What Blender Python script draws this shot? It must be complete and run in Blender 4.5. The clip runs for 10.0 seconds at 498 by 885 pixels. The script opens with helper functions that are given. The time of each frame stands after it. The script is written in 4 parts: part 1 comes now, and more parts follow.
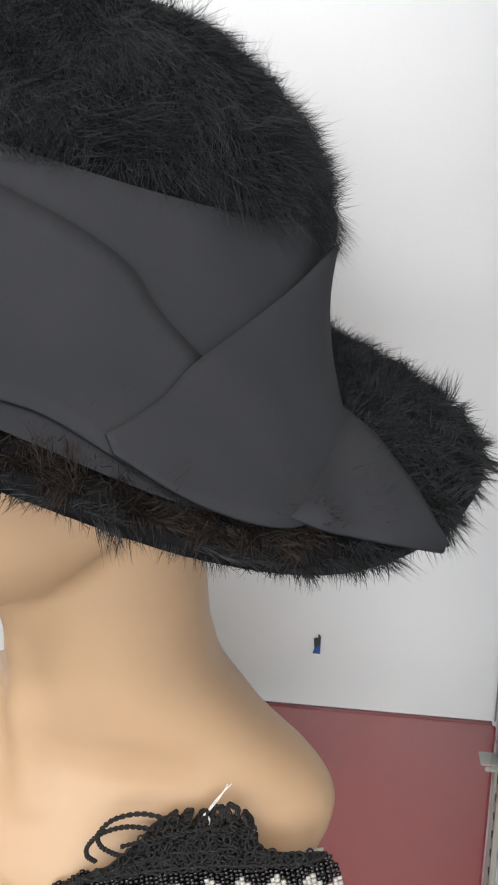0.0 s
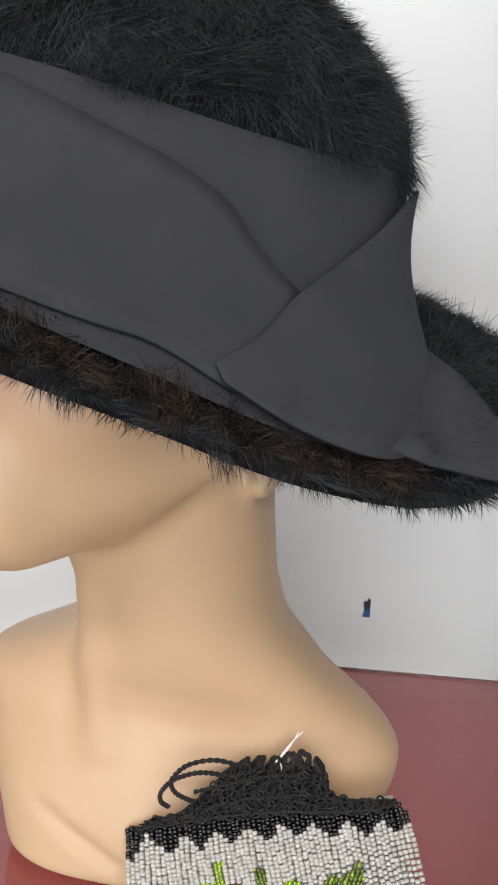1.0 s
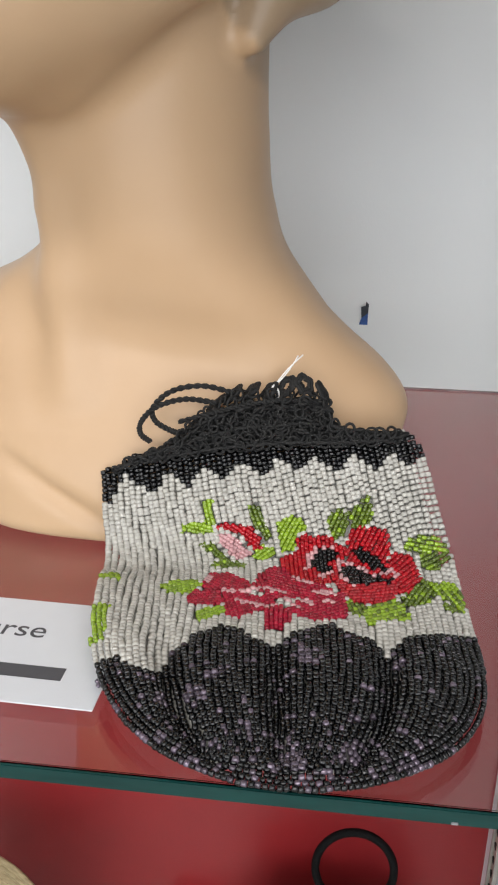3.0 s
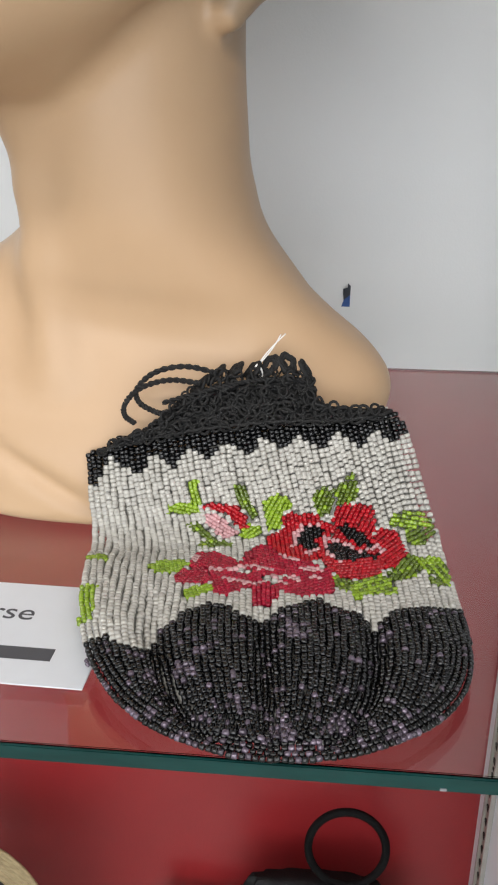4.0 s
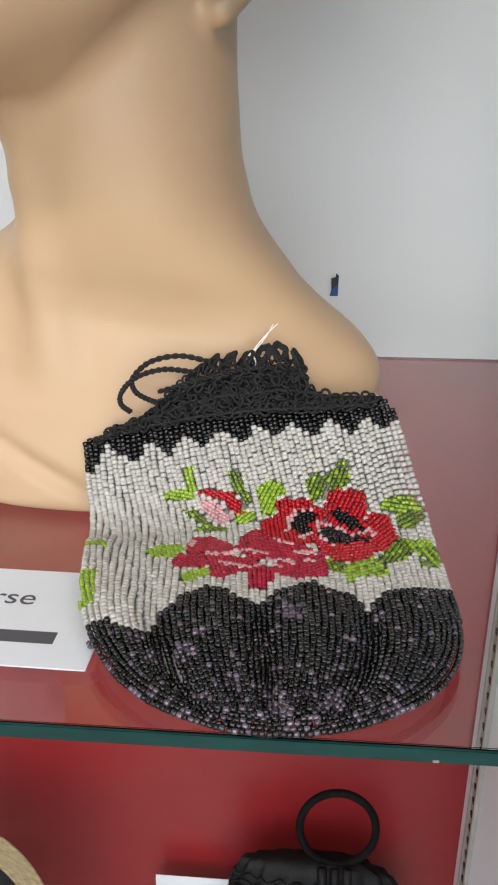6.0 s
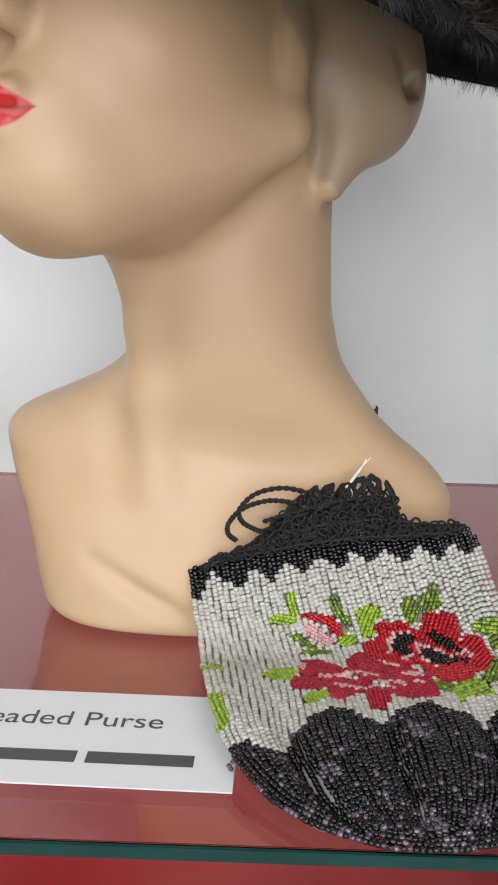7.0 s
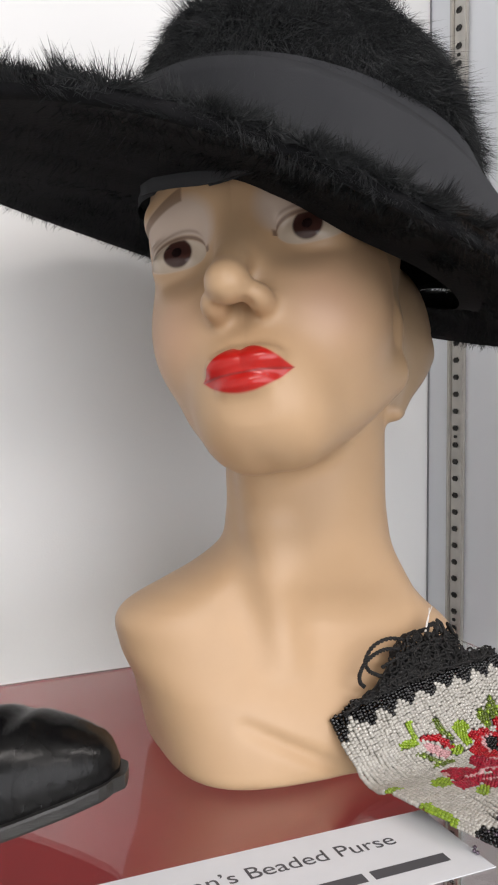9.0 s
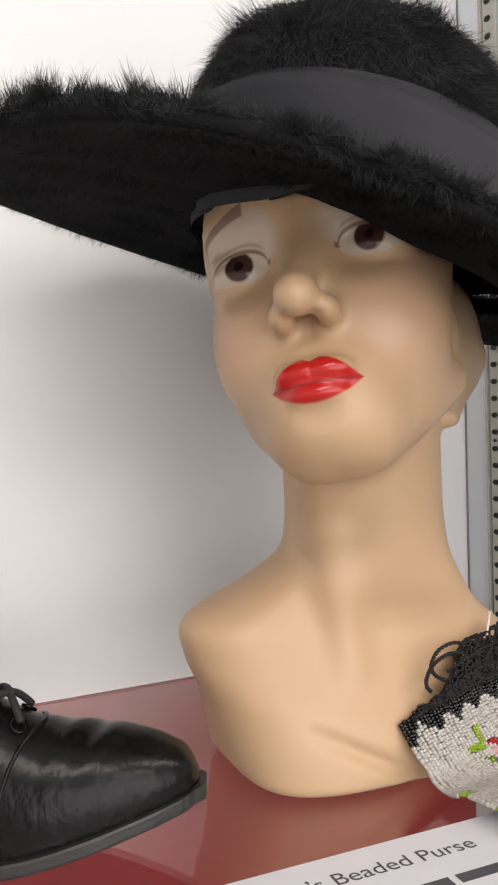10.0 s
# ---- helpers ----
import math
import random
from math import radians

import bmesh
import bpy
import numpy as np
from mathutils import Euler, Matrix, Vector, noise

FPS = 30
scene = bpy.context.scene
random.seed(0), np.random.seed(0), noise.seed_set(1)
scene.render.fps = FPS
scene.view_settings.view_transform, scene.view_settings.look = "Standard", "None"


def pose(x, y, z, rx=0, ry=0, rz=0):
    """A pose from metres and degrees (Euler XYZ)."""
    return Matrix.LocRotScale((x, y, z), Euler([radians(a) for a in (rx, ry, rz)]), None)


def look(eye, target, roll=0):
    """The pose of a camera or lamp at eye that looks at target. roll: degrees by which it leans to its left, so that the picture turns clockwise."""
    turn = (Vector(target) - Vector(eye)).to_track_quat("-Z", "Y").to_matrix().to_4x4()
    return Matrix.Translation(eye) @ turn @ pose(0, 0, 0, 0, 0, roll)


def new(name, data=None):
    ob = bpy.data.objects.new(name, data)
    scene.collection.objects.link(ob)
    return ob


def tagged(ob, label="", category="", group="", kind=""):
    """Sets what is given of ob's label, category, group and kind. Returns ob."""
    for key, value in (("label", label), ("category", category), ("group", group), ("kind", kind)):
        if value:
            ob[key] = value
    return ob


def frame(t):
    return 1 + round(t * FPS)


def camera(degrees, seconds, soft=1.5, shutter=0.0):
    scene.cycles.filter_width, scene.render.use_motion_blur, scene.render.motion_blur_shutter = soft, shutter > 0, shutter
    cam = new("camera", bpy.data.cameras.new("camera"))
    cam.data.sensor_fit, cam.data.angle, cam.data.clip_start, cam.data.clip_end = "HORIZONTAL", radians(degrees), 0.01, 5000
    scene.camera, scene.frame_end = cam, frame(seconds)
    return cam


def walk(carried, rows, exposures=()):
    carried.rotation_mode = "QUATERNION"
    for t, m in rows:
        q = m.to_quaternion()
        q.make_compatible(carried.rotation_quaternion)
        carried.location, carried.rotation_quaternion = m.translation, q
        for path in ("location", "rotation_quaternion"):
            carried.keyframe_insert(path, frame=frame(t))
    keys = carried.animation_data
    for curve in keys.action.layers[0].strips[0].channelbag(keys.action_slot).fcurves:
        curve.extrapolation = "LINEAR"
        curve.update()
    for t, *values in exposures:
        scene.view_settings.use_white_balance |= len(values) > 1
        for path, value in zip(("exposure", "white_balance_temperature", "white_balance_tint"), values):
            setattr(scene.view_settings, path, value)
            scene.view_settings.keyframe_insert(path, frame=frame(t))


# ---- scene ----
cam = camera(31.8, 10.0, soft=2.1)
PATH = [
    (0, (0.0543, -0.2217, 0.3689), (-0.3534, 2.7606, -0.3705), 1.0),
    (0.5, (0.0543, -0.2217, 0.3705), (-0.3534, 2.7559, -0.3891), 1.1),
    (1, (0.0248, -0.2341, 0.3503), (-0.4185, 2.7342, -0.4263), 0.9),
    (1.5, (0.0202, -0.231, 0.3054), (-0.4247, 2.7264, -0.5115), 0.9),
    (2, (0.0202, -0.1953, 0.2573), (-0.4046, 2.7373, -0.6572), 0.7),
    (2.5, (0.0171, -0.2, 0.2201), (-0.3642, 2.6691, -0.8928), 0.8),
    (2.7, (0.016, -0.208, 0.2105), (-0.213, 1.635, -0.532), 1.0),
    (4, (0.0171, -0.2139, 0.2015), (-0.2666, 2.6242, -1.0122), 0.1),
    (4.5, (0.0155, -0.217, 0.2015), (-0.2418, 2.6242, -1.0122), 0.2),
    (5, (0.0155, -0.2201, 0.2031), (-0.2263, 2.6148, -1.0261), 0.2),
    (6.3, (0.0117, -0.2255, 0.2050), (-0.2085, 2.605, -1.0445), 0.1),
    (6.5, (0.0, -0.2294, 0.2062), (-0.2108, 2.6024, -1.037), 0.1),
    (6.7, (-0.017, -0.236, 0.2075), (-0.141, 1.628, -0.510), 0.2),
    (7, (-0.0543, -0.2526, 0.2201), (-0.1333, 2.7249, -0.6401), 0.9),
    (7.5, (-0.1333, -0.2837, 0.2294), (0.1411, 2.7652, -0.2573), 0.8),
    (8, (-0.2124, -0.3162, 0.2387), (0.4743, 2.6892, -0.0884), 0.8),
    (8.5, (-0.2945, -0.31, 0.2387), (0.7424, 2.5994, -0.0202), 0.3),
    (9, (-0.3472, -0.3038, 0.2402), (0.9192, 2.5188, 0.0341), -0.4),
    (9.5, (-0.3735, -0.2976, 0.2387), (0.9269, 2.511, 0.0512), -1.5),
    (10, (-0.3813, -0.2945, 0.2418), (0.8742, 2.5342, 0.0697), -2.0),
]
walk(cam, [(t, look(eye, target, roll)) for t, eye, target, roll in PATH],
     [(0, 0.13, 6500, 13), (1.5, 0.04, 6550, 13), (2.5, 0.01, 6450, 11), (5, 0.01, 6450, 11), (6.7, 0.05, 6400, 10), (7.5, -0.13, 6400, 10), (8.5, -0.12, 6500, 13), (9, -0.07, 6650, 15), (10, -0.07, 6900, 17)])

# ---- world and lamps ----
world = bpy.data.worlds.new("world")
scene.world = world
world.use_nodes = True
world.node_tree.nodes["Background"].inputs[0].default_value = (0.8, 0.88, 1.0, 1)
world.node_tree.nodes["Background"].inputs[1].default_value = 0.3


def panel_lamp(name, place, target, size, power, tint):
    data = bpy.data.lights.new(name, "AREA")
    data.shape, data.size, data.size_y, data.energy, data.color = "RECTANGLE", size[0], size[1], power, tint
    ob = new(name, data)
    ob.matrix_world = look(place, target)
    return ob


panel_lamp("ceiling_tube_lamp", (0.75, -1.05, 1.42), (0.75, -1.05, 0), (1.2, 0.30), 16, (1.0, 0.97, 0.93))
panel_lamp("ceiling_tube_lamp", (-0.95, -1.15, 1.42), (-0.95, -1.15, 0), (1.2, 0.30), 18, (1.0, 0.97, 0.93))
panel_lamp("ceiling_tube_lamp", (0.0, -2.3, 1.42), (0, -2.3, 0), (1.2, 0.30), 15, (1.0, 0.97, 0.94))
# wide cool fill added at the front wall, which has no window
panel_lamp("front_fill_lamp", (-0.15, -2.94, 0.45), (-0.1, 0.2, 0.3), (3.8, 1.7), 68, (0.90, 0.95, 1.0))


# ---- materials ----
def material(name, colour, rough=0.5, metal=0.0, second=None, scale=40, blend=0.5, bump=0.0, bump_scale=300, spec=0.5, coat=0.0, sheen=0.0, stretch=(1, 1, 1), by_object=0.0, by_island=0.0):
    m = bpy.data.materials.new(name)
    m.use_nodes = True
    n, l = m.node_tree.nodes, m.node_tree.links
    b = n["Principled BSDF"]
    b.inputs["Roughness"].default_value = rough
    b.inputs["Metallic"].default_value = metal
    b.inputs["Specular IOR Level"].default_value = spec
    b.inputs["Coat Weight"].default_value = coat
    b.inputs["Coat Roughness"].default_value = 0.08
    b.inputs["Sheen Weight"].default_value = sheen
    b.inputs["Base Color"].default_value = (*colour, 1)
    co = n.new("ShaderNodeTexCoord")
    mp = n.new("ShaderNodeMapping")
    mp.inputs["Scale"].default_value = stretch
    l.new(co.outputs["Object"], mp.inputs["Vector"])
    out = None
    if second:
        a = n.new("ShaderNodeTexNoise")
        a.inputs["Scale"].default_value, a.inputs["Detail"].default_value = scale, 6
        l.new(mp.outputs[0], a.inputs["Vector"])
        r = n.new("ShaderNodeValToRGB")
        r.color_ramp.elements[0].position, r.color_ramp.elements[1].position = 0.5 - blend / 2, 0.5 + blend / 2
        r.color_ramp.elements[0].color, r.color_ramp.elements[1].color = (*colour, 1), (*second, 1)
        l.new(a.outputs["Fac"], r.inputs["Fac"])
        out = r.outputs["Color"]
        rr = n.new("ShaderNodeMapRange")
        rr.inputs["To Min"].default_value, rr.inputs["To Max"].default_value = max(rough - 0.08, 0.02), min(rough + 0.08, 1)
        l.new(a.outputs["Fac"], rr.inputs["Value"])
        l.new(rr.outputs[0], b.inputs["Roughness"])
    if by_object or by_island:
        if by_island:
            src = n.new("ShaderNodeNewGeometry").outputs["Random Per Island"]
        else:
            src = n.new("ShaderNodeObjectInfo").outputs["Random"]
        hs = n.new("ShaderNodeHueSaturation")
        mr = n.new("ShaderNodeMapRange")
        k = by_object or by_island
        mr.inputs["To Min"].default_value, mr.inputs["To Max"].default_value = 1 - k, 1 + k
        l.new(src, mr.inputs["Value"])
        l.new(mr.outputs[0], hs.inputs["Value"])
        if out:
            l.new(out, hs.inputs["Color"])
        else:
            hs.inputs["Color"].default_value = (*colour, 1)
        out = hs.outputs["Color"]
    if out:
        l.new(out, b.inputs["Base Color"])
    if bump:
        a = n.new("ShaderNodeTexNoise")
        a.inputs["Scale"].default_value, a.inputs["Detail"].default_value = bump_scale, 4
        l.new(mp.outputs[0], a.inputs["Vector"])
        p = n.new("ShaderNodeBump")
        p.inputs["Strength"].default_value, p.inputs["Distance"].default_value = bump, 0.001
        l.new(a.outputs["Fac"], p.inputs["Height"])
        l.new(p.outputs["Normal"], b.inputs["Normal"])
    return m


def glass_material(name, colour, rough=0.0):
    m = material(name, colour, rough)
    b = m.node_tree.nodes["Principled BSDF"]
    b.inputs["Transmission Weight"].default_value = 1.0
    b.inputs["IOR"].default_value = 1.5
    return m


white_wall = material("white_wall_paint", (0.80, 0.80, 0.79), 0.55, second=(0.75, 0.755, 0.75), scale=5, bump=0.12, bump_scale=700)
side_paint = material("white_side_panel", (0.76, 0.78, 0.81), 0.35, second=(0.71, 0.74, 0.78), scale=7, bump=0.06, bump_scale=500)
red_paint = material("red_board", (0.255, 0.012, 0.014), 0.45, second=(0.20, 0.009, 0.011), scale=9, bump=0.15, bump_scale=600)
room_paint = material("room_paint", (0.72, 0.72, 0.70), 0.7, second=(0.66, 0.66, 0.64), scale=3)
room_floor = material("room_floor_vinyl", (0.38, 0.36, 0.33), 0.5, second=(0.30, 0.29, 0.27), scale=6)
steel = material("pilaster_steel", (0.52, 0.50, 0.46), 0.42, metal=0.75, second=(0.44, 0.42, 0.39), scale=80, bump=0.08)
slot_dark = material("slot_shadow", (0.03, 0.028, 0.025), 0.8)
glass = glass_material("shelf_glass", (0.93, 0.985, 0.965))
glass_edge = material("green_glass_edge", (0.003, 0.024, 0.022), 0.2, second=(0.005, 0.044, 0.040), scale=30, stretch=(1, 6, 6), spec=0.3)
joint_grey = material("grey_joint", (0.20, 0.20, 0.21), 0.8, second=(0.28, 0.28, 0.29), scale=40)
tape_blue = material("blue_tape", (0.03, 0.10, 0.34), 0.6, second=(0.02, 0.06, 0.2), scale=300)
tape_dark = material("torn_tape_shadow", (0.03, 0.035, 0.045), 0.7)
paper = material("card_paper", (0.66, 0.675, 0.71), 0.75, second=(0.63, 0.645, 0.68), scale=60, bump=0.05, bump_scale=900)
ink = material("grey_ink", (0.07, 0.07, 0.08), 0.7)


# ---- building helpers ----
def finish(ob, smooth=False):
    if smooth:
        ob.data.polygons.foreach_set("use_smooth", [True] * len(ob.data.polygons))
    return ob


def part(name, bm, mat, parent=None, label="", smooth=False):
    me = bpy.data.meshes.new(name)
    bm.to_mesh(me)
    bm.free()
    ob = new(name, me)
    for k in (mat if isinstance(mat, (list, tuple)) else [mat]):
        me.materials.append(k)
    if parent:
        ob.parent = parent
    if label:
        ob["label"] = label
    return finish(ob, smooth)


def mesh_part(name, verts, faces, mat, parent=None, label="", smooth=True):
    me = bpy.data.meshes.new(name)
    me.from_pydata([tuple(v) for v in verts], [], faces)
    me.update()
    ob = new(name, me)
    me.materials.append(mat)
    if parent:
        ob.parent = parent
    if label:
        ob["label"] = label
    return finish(ob, smooth)


def box(bm, lo, hi, bevel=0.0, turn=None):
    r = bmesh.ops.create_cube(bm, size=1)
    c, s = [(a + b) / 2 for a, b in zip(lo, hi)], [b - a for a, b in zip(lo, hi)]
    for v in r["verts"]:
        v.co = Vector([c[i] + v.co[i] * s[i] for i in range(3)])
    if bevel:
        es = list({e for v in r["verts"] for e in v.link_edges})
        r = bmesh.ops.bevel(bm, geom=es, offset=bevel, segments=2, affect="EDGES")
    if turn:
        for v in r["verts"]:
            v.co = turn @ v.co


def solid(name, lo, hi, mat, parent=None, bevel=0.0, label=""):
    bm = bmesh.new()
    box(bm, lo, hi, bevel)
    return part(name, bm, mat, parent, label)


def tube(points, radius, sides=8, closed=False):
    """Verts and faces of a tube along points; radius may be a list."""
    pts = [Vector(p) for p in points]
    n = len(pts)
    rad = radius if isinstance(radius, (list, tuple)) else [radius] * n
    verts, faces = [], []
    side = None
    for i, p in enumerate(pts):
        a, b = pts[(i - 1) % n] if (closed or i) else p, pts[(i + 1) % n] if (closed or i < n - 1) else p
        d = (b - a).normalized()
        if side is None:
            side = d.orthogonal().normalized()
        side = (side - d * side.dot(d)).normalized()
        up = d.cross(side)
        for k in range(sides):
            q = 2 * math.pi * k / sides
            verts.append(p + (side * math.cos(q) + up * math.sin(q)) * rad[i])
    for i in range(n if closed else n - 1):
        for k in range(sides):
            j, h = (i + 1) % n, (k + 1) % sides
            faces.append((i * sides + k, i * sides + h, j * sides + h, j * sides + k))
    if not closed:
        faces.append(tuple(range(sides - 1, -1, -1)))
        faces.append(tuple((n - 1) * sides + k for k in range(sides)))
    return verts, faces


def merge(chunks):
    verts, faces = [], []
    for v, f in chunks:
        o = len(verts)
        verts += list(v)
        faces += [tuple(i + o for i in g) for g in f]
    return verts, faces


def smooth_table(x, xs, ys):
    """Cubic through the table, flat beyond its ends."""
    xs, ys = np.array(xs, float), np.array(ys, float)
    m = np.gradient(ys, xs)
    x = np.clip(np.asarray(x, float), xs[0], xs[-1])
    i = np.clip(np.searchsorted(xs, x, side="right") - 1, 0, len(xs) - 2)
    h = xs[i + 1] - xs[i]
    t = (x - xs[i]) / h
    return (ys[i] * (2 * t**3 - 3 * t**2 + 1) + h * m[i] * (t**3 - 2 * t**2 + t)
            + ys[i + 1] * (3 * t**2 - 2 * t**3) + h * m[i + 1] * (t**3 - t**2))


# ---- the case and the room ----
WALL_Y, SIDE_X = 0.408, 0.1655
wall = tagged(solid("wall_back", (-0.95, WALL_Y, -0.0045), (0.30, WALL_Y + 0.05, 1.45), white_wall), "white painted back wall of the display case", "wall", kind="structure")
tagged(solid("wall_back_lower", (-0.95, WALL_Y - 0.004, -0.95), (SIDE_X, WALL_Y + 0.05, -0.0048), red_paint), "red back board below the glass shelf", "wall", kind="structure")
tagged(solid("wall_side", (SIDE_X, 0.02, -0.95), (SIDE_X + 0.03, WALL_Y, 1.45), side_paint), "pale grey-white side panel of the display case", "wall", kind="structure")
tagged(solid("wall_side_far", (-0.98, 0.02, -0.95), (-0.95, WALL_Y + 0.05, 1.45), side_paint), "pale side panel of the display case", "wall", kind="structure")
tagged(solid("wall_room_back", (-2.6, WALL_Y + 0.05, -1.05), (2.6, WALL_Y + 0.15, 1.5), room_paint), "plain white room wall", "wall", kind="structure")
tagged(solid("wall_room_front", (-2.6, -3.1, -1.05), (2.6, -3.0, 1.5), room_paint), "plain white room wall", "wall", kind="structure")
tagged(solid("wall_room_west", (-2.7, -3.1, -1.05), (-2.6, WALL_Y + 0.15, 1.5), room_paint), "plain white room wall", "wall", kind="structure")
tagged(solid("wall_room_east", (2.6, -3.1, -1.05), (2.7, WALL_Y + 0.15, 1.5), room_paint), "plain white room wall", "wall", kind="structure")
tagged(solid("floor", (-2.7, -3.1, -1.15), (2.7, WALL_Y + 0.15, -1.05), room_floor), "grey vinyl room floor", "floor", kind="structure")
tagged(solid("ceiling", (-2.7, -3.1, 1.5), (2.7, WALL_Y + 0.15, 1.6), room_paint), "plain white room ceiling", "ceiling", kind="structure")


def glass_shelf(z, name_label):
    root = tagged(new("glass_shelf"), name_label, "shelf")
    root.location = (0, 0, z)
    bm = bmesh.new()
    box(bm, (-0.93, 0.0015, -0.006), (SIDE_X - 0.003, WALL_Y - 0.0003, 0), 0.0003)
    pane = part("pane", bm, glass, root)
    pane.visible_shadow = False
    bm = bmesh.new()
    box(bm, (-0.93, 0.0, -0.0062), (SIDE_X - 0.003, 0.0012, -0.0002), 0.0004)
    part("polished_edge", bm, glass_edge, root, "dark green polished front edge")
    for x, y, w in ((0.0558, -0.0002, 0.0022), (0.083, -0.0002, 0.0012)):
        bm = bmesh.new()
        box(bm, (x, y - 0.0003, -0.0056), (x + w, y + 0.0003, -0.0046), 0.0002)
        part("edge_chip", bm, joint_grey, root, "small pale chip in the glass edge")
    return root


glass_shelf(0, "clear glass shelf with a green front edge")
glass_shelf(-0.58, "clear glass lower shelf with a green edge")


def pilaster(y, z0, z1):
    root = tagged(new("slotted_shelf_upright"), "worn steel slotted upright on the side panel", "shelf upright")
    root.location = (SIDE_X, y, 0)
    solid("web", (-0.0022, -0.0073, z0), (-0.0002, 0.0073, z1), steel, root, 0.0006)
    for side in (-1, 1):
        solid("flange", (-0.0042, side * 0.0098 - 0.0024, z0), (-0.0002, side * 0.0098 + 0.0024, z1), steel, root, 0.0009)
    n = int((z1 - z0) / 0.0158)
    me = None
    for k in range(n):
        z = z0 + 0.008 + k * 0.0158
        if me is None:
            bm = bmesh.new()
            box(bm, (-0.0027, -0.0036, -0.0024), (-0.0021, 0.0036, 0.0024), 0.0012)
            ob = part("slot", bm, slot_dark, root)
            me = ob.data
        else:
            ob = new("slot", me)
            ob.parent = root
        ob.location = (0, 0, z)
        if k % 11 == 5:
            s = new("nail_hole", me)
            s.parent = root
            s.location, s.scale = (0, 0, z + 0.0078), (1, 0.55, 0.6)
    return root


pilaster(0.3615, -0.6, 0.9)


def shelf_clip(y, z):
    root = tagged(new("shelf_clip"), "small grey metal shelf clip under the glass", "shelf clip")
    root.location = (SIDE_X, y, z)
    bm = bmesh.new()
    box(bm, (-0.017, -0.008, -0.0022), (-0.0045, 0.008, -0.0004), 0.0005)
    part("tab", bm, steel, root)
    bm = bmesh.new()
    box(bm, (-0.0065, -0.007, -0.020), (-0.0045, 0.007, -0.0024), 0.0005)
    part("leg", bm, steel, root)
    bm = bmesh.new()
    box(bm, (-0.014, -0.009, -0.006), (-0.0067, -0.0075, -0.0024), 0.0005)
    part("lip", bm, steel, root)
    return root


shelf_clip(0.3615, -0.0062)
shelf_clip(0.3615, -0.5862)

tagged(solid("trim", (SIDE_X - 0.0012, WALL_Y - 0.0020, 0.0006), (SIDE_X - 0.0002, WALL_Y - 0.0006, 1.44), joint_grey), "dark joint in the corner of the case", "trim", kind="structure")

# torn scrap of tape on the wall
tape = tagged(new("tape_scrap"), "torn scrap of blue tape on the white wall", "tape")
tape.location = (0.0246, WALL_Y - 0.0006, 0.0533)
bm = bmesh.new()
vs = [bm.verts.new((x, 0, z)) for x, z in ((-0.003, -0.008), (0.003, -0.008), (0.003, 0.003), (0.0012, 0.001), (-0.0012, -0.002))]
bm.faces.new(vs)
r = bmesh.ops.extrude_face_region(bm, geom=bm.faces[:])
bmesh.ops.translate(bm, verts=[v for v in r["geom"] if isinstance(v, bmesh.types.BMVert)], vec=(0, -0.0005, 0))
part("blue_strip", bm, tape_blue, tape)
bm = bmesh.new()
vs = [bm.verts.new((x, -0.0006, z)) for x, z in ((-0.0016, -0.003), (0.003, 0.001), (0.0032, 0.007), (0.0012, 0.009), (0.001, 0.006), (-0.0022, 0.005))]
bm.faces.new(vs)
r = bmesh.ops.extrude_face_region(bm, geom=bm.faces[:])
bmesh.ops.translate(bm, verts=[v for v in r["geom"] if isinstance(v, bmesh.types.BMVert)], vec=(0, -0.0008, 0))
part("torn_flap", bm, tape_dark, tape, "dark curled torn end")


# ---- mannequin bust: one smooth blended form ----
def smin(a, b, k):
    h = np.clip(0.5 + 0.5 * (b - a) / k, 0, 1)
    return b * (1 - h) + a * h - k * h * (1 - h)


def smax(a, b, k):
    return -smin(-a, -b, k)


def egg(p, c, r):
    q = [(p[i] - c[i]) / r[i] for i in range(3)]
    k0 = np.sqrt(q[0]**2 + q[1]**2 + q[2]**2)
    g = np.sqrt((q[0] / r[0])**2 + (q[1] / r[1])**2 + (q[2] / r[2])**2)
    return k0 * (k0 - 1) / np.maximum(g, 1e-6)


def rod(p, a, b, ra, rb):
    d = [b[i] - a[i] for i in range(3)]
    n = sum(v * v for v in d)
    t = np.clip(sum((p[i] - a[i]) * d[i] for i in range(3)) / n, 0, 1)
    return np.sqrt(sum((p[i] - a[i] - t * d[i])**2 for i in range(3))) - (ra + (rb - ra) * t)


HEAD_O = Vector((-0.1538, 0.1371, 0.3188))
HEAD_X = Vector((0.7599, -0.6294, 0.1627))
HEAD_Y = Vector((0.6493, 0.7231, -0.2359))
HEAD_Z = Vector((0.0308, 0.2849, 0.9581))
LOBE = (0.0635, 0.0857, -0.050)
TORSO = (-0.077, 0.215)
TORSO_TURN = radians(-2)


def head_frame(x, y, z):
    d = (x - HEAD_O.x, y - HEAD_O.y, z - HEAD_O.z)
    return [d[0] * a.x + d[1] * a.y + d[2] * a.z for a in (HEAD_X, HEAD_Y, HEAD_Z)]


def mirror(p, k=0.0):
    return [np.sqrt(p[0]**2 + k * k), p[1], p[2]]


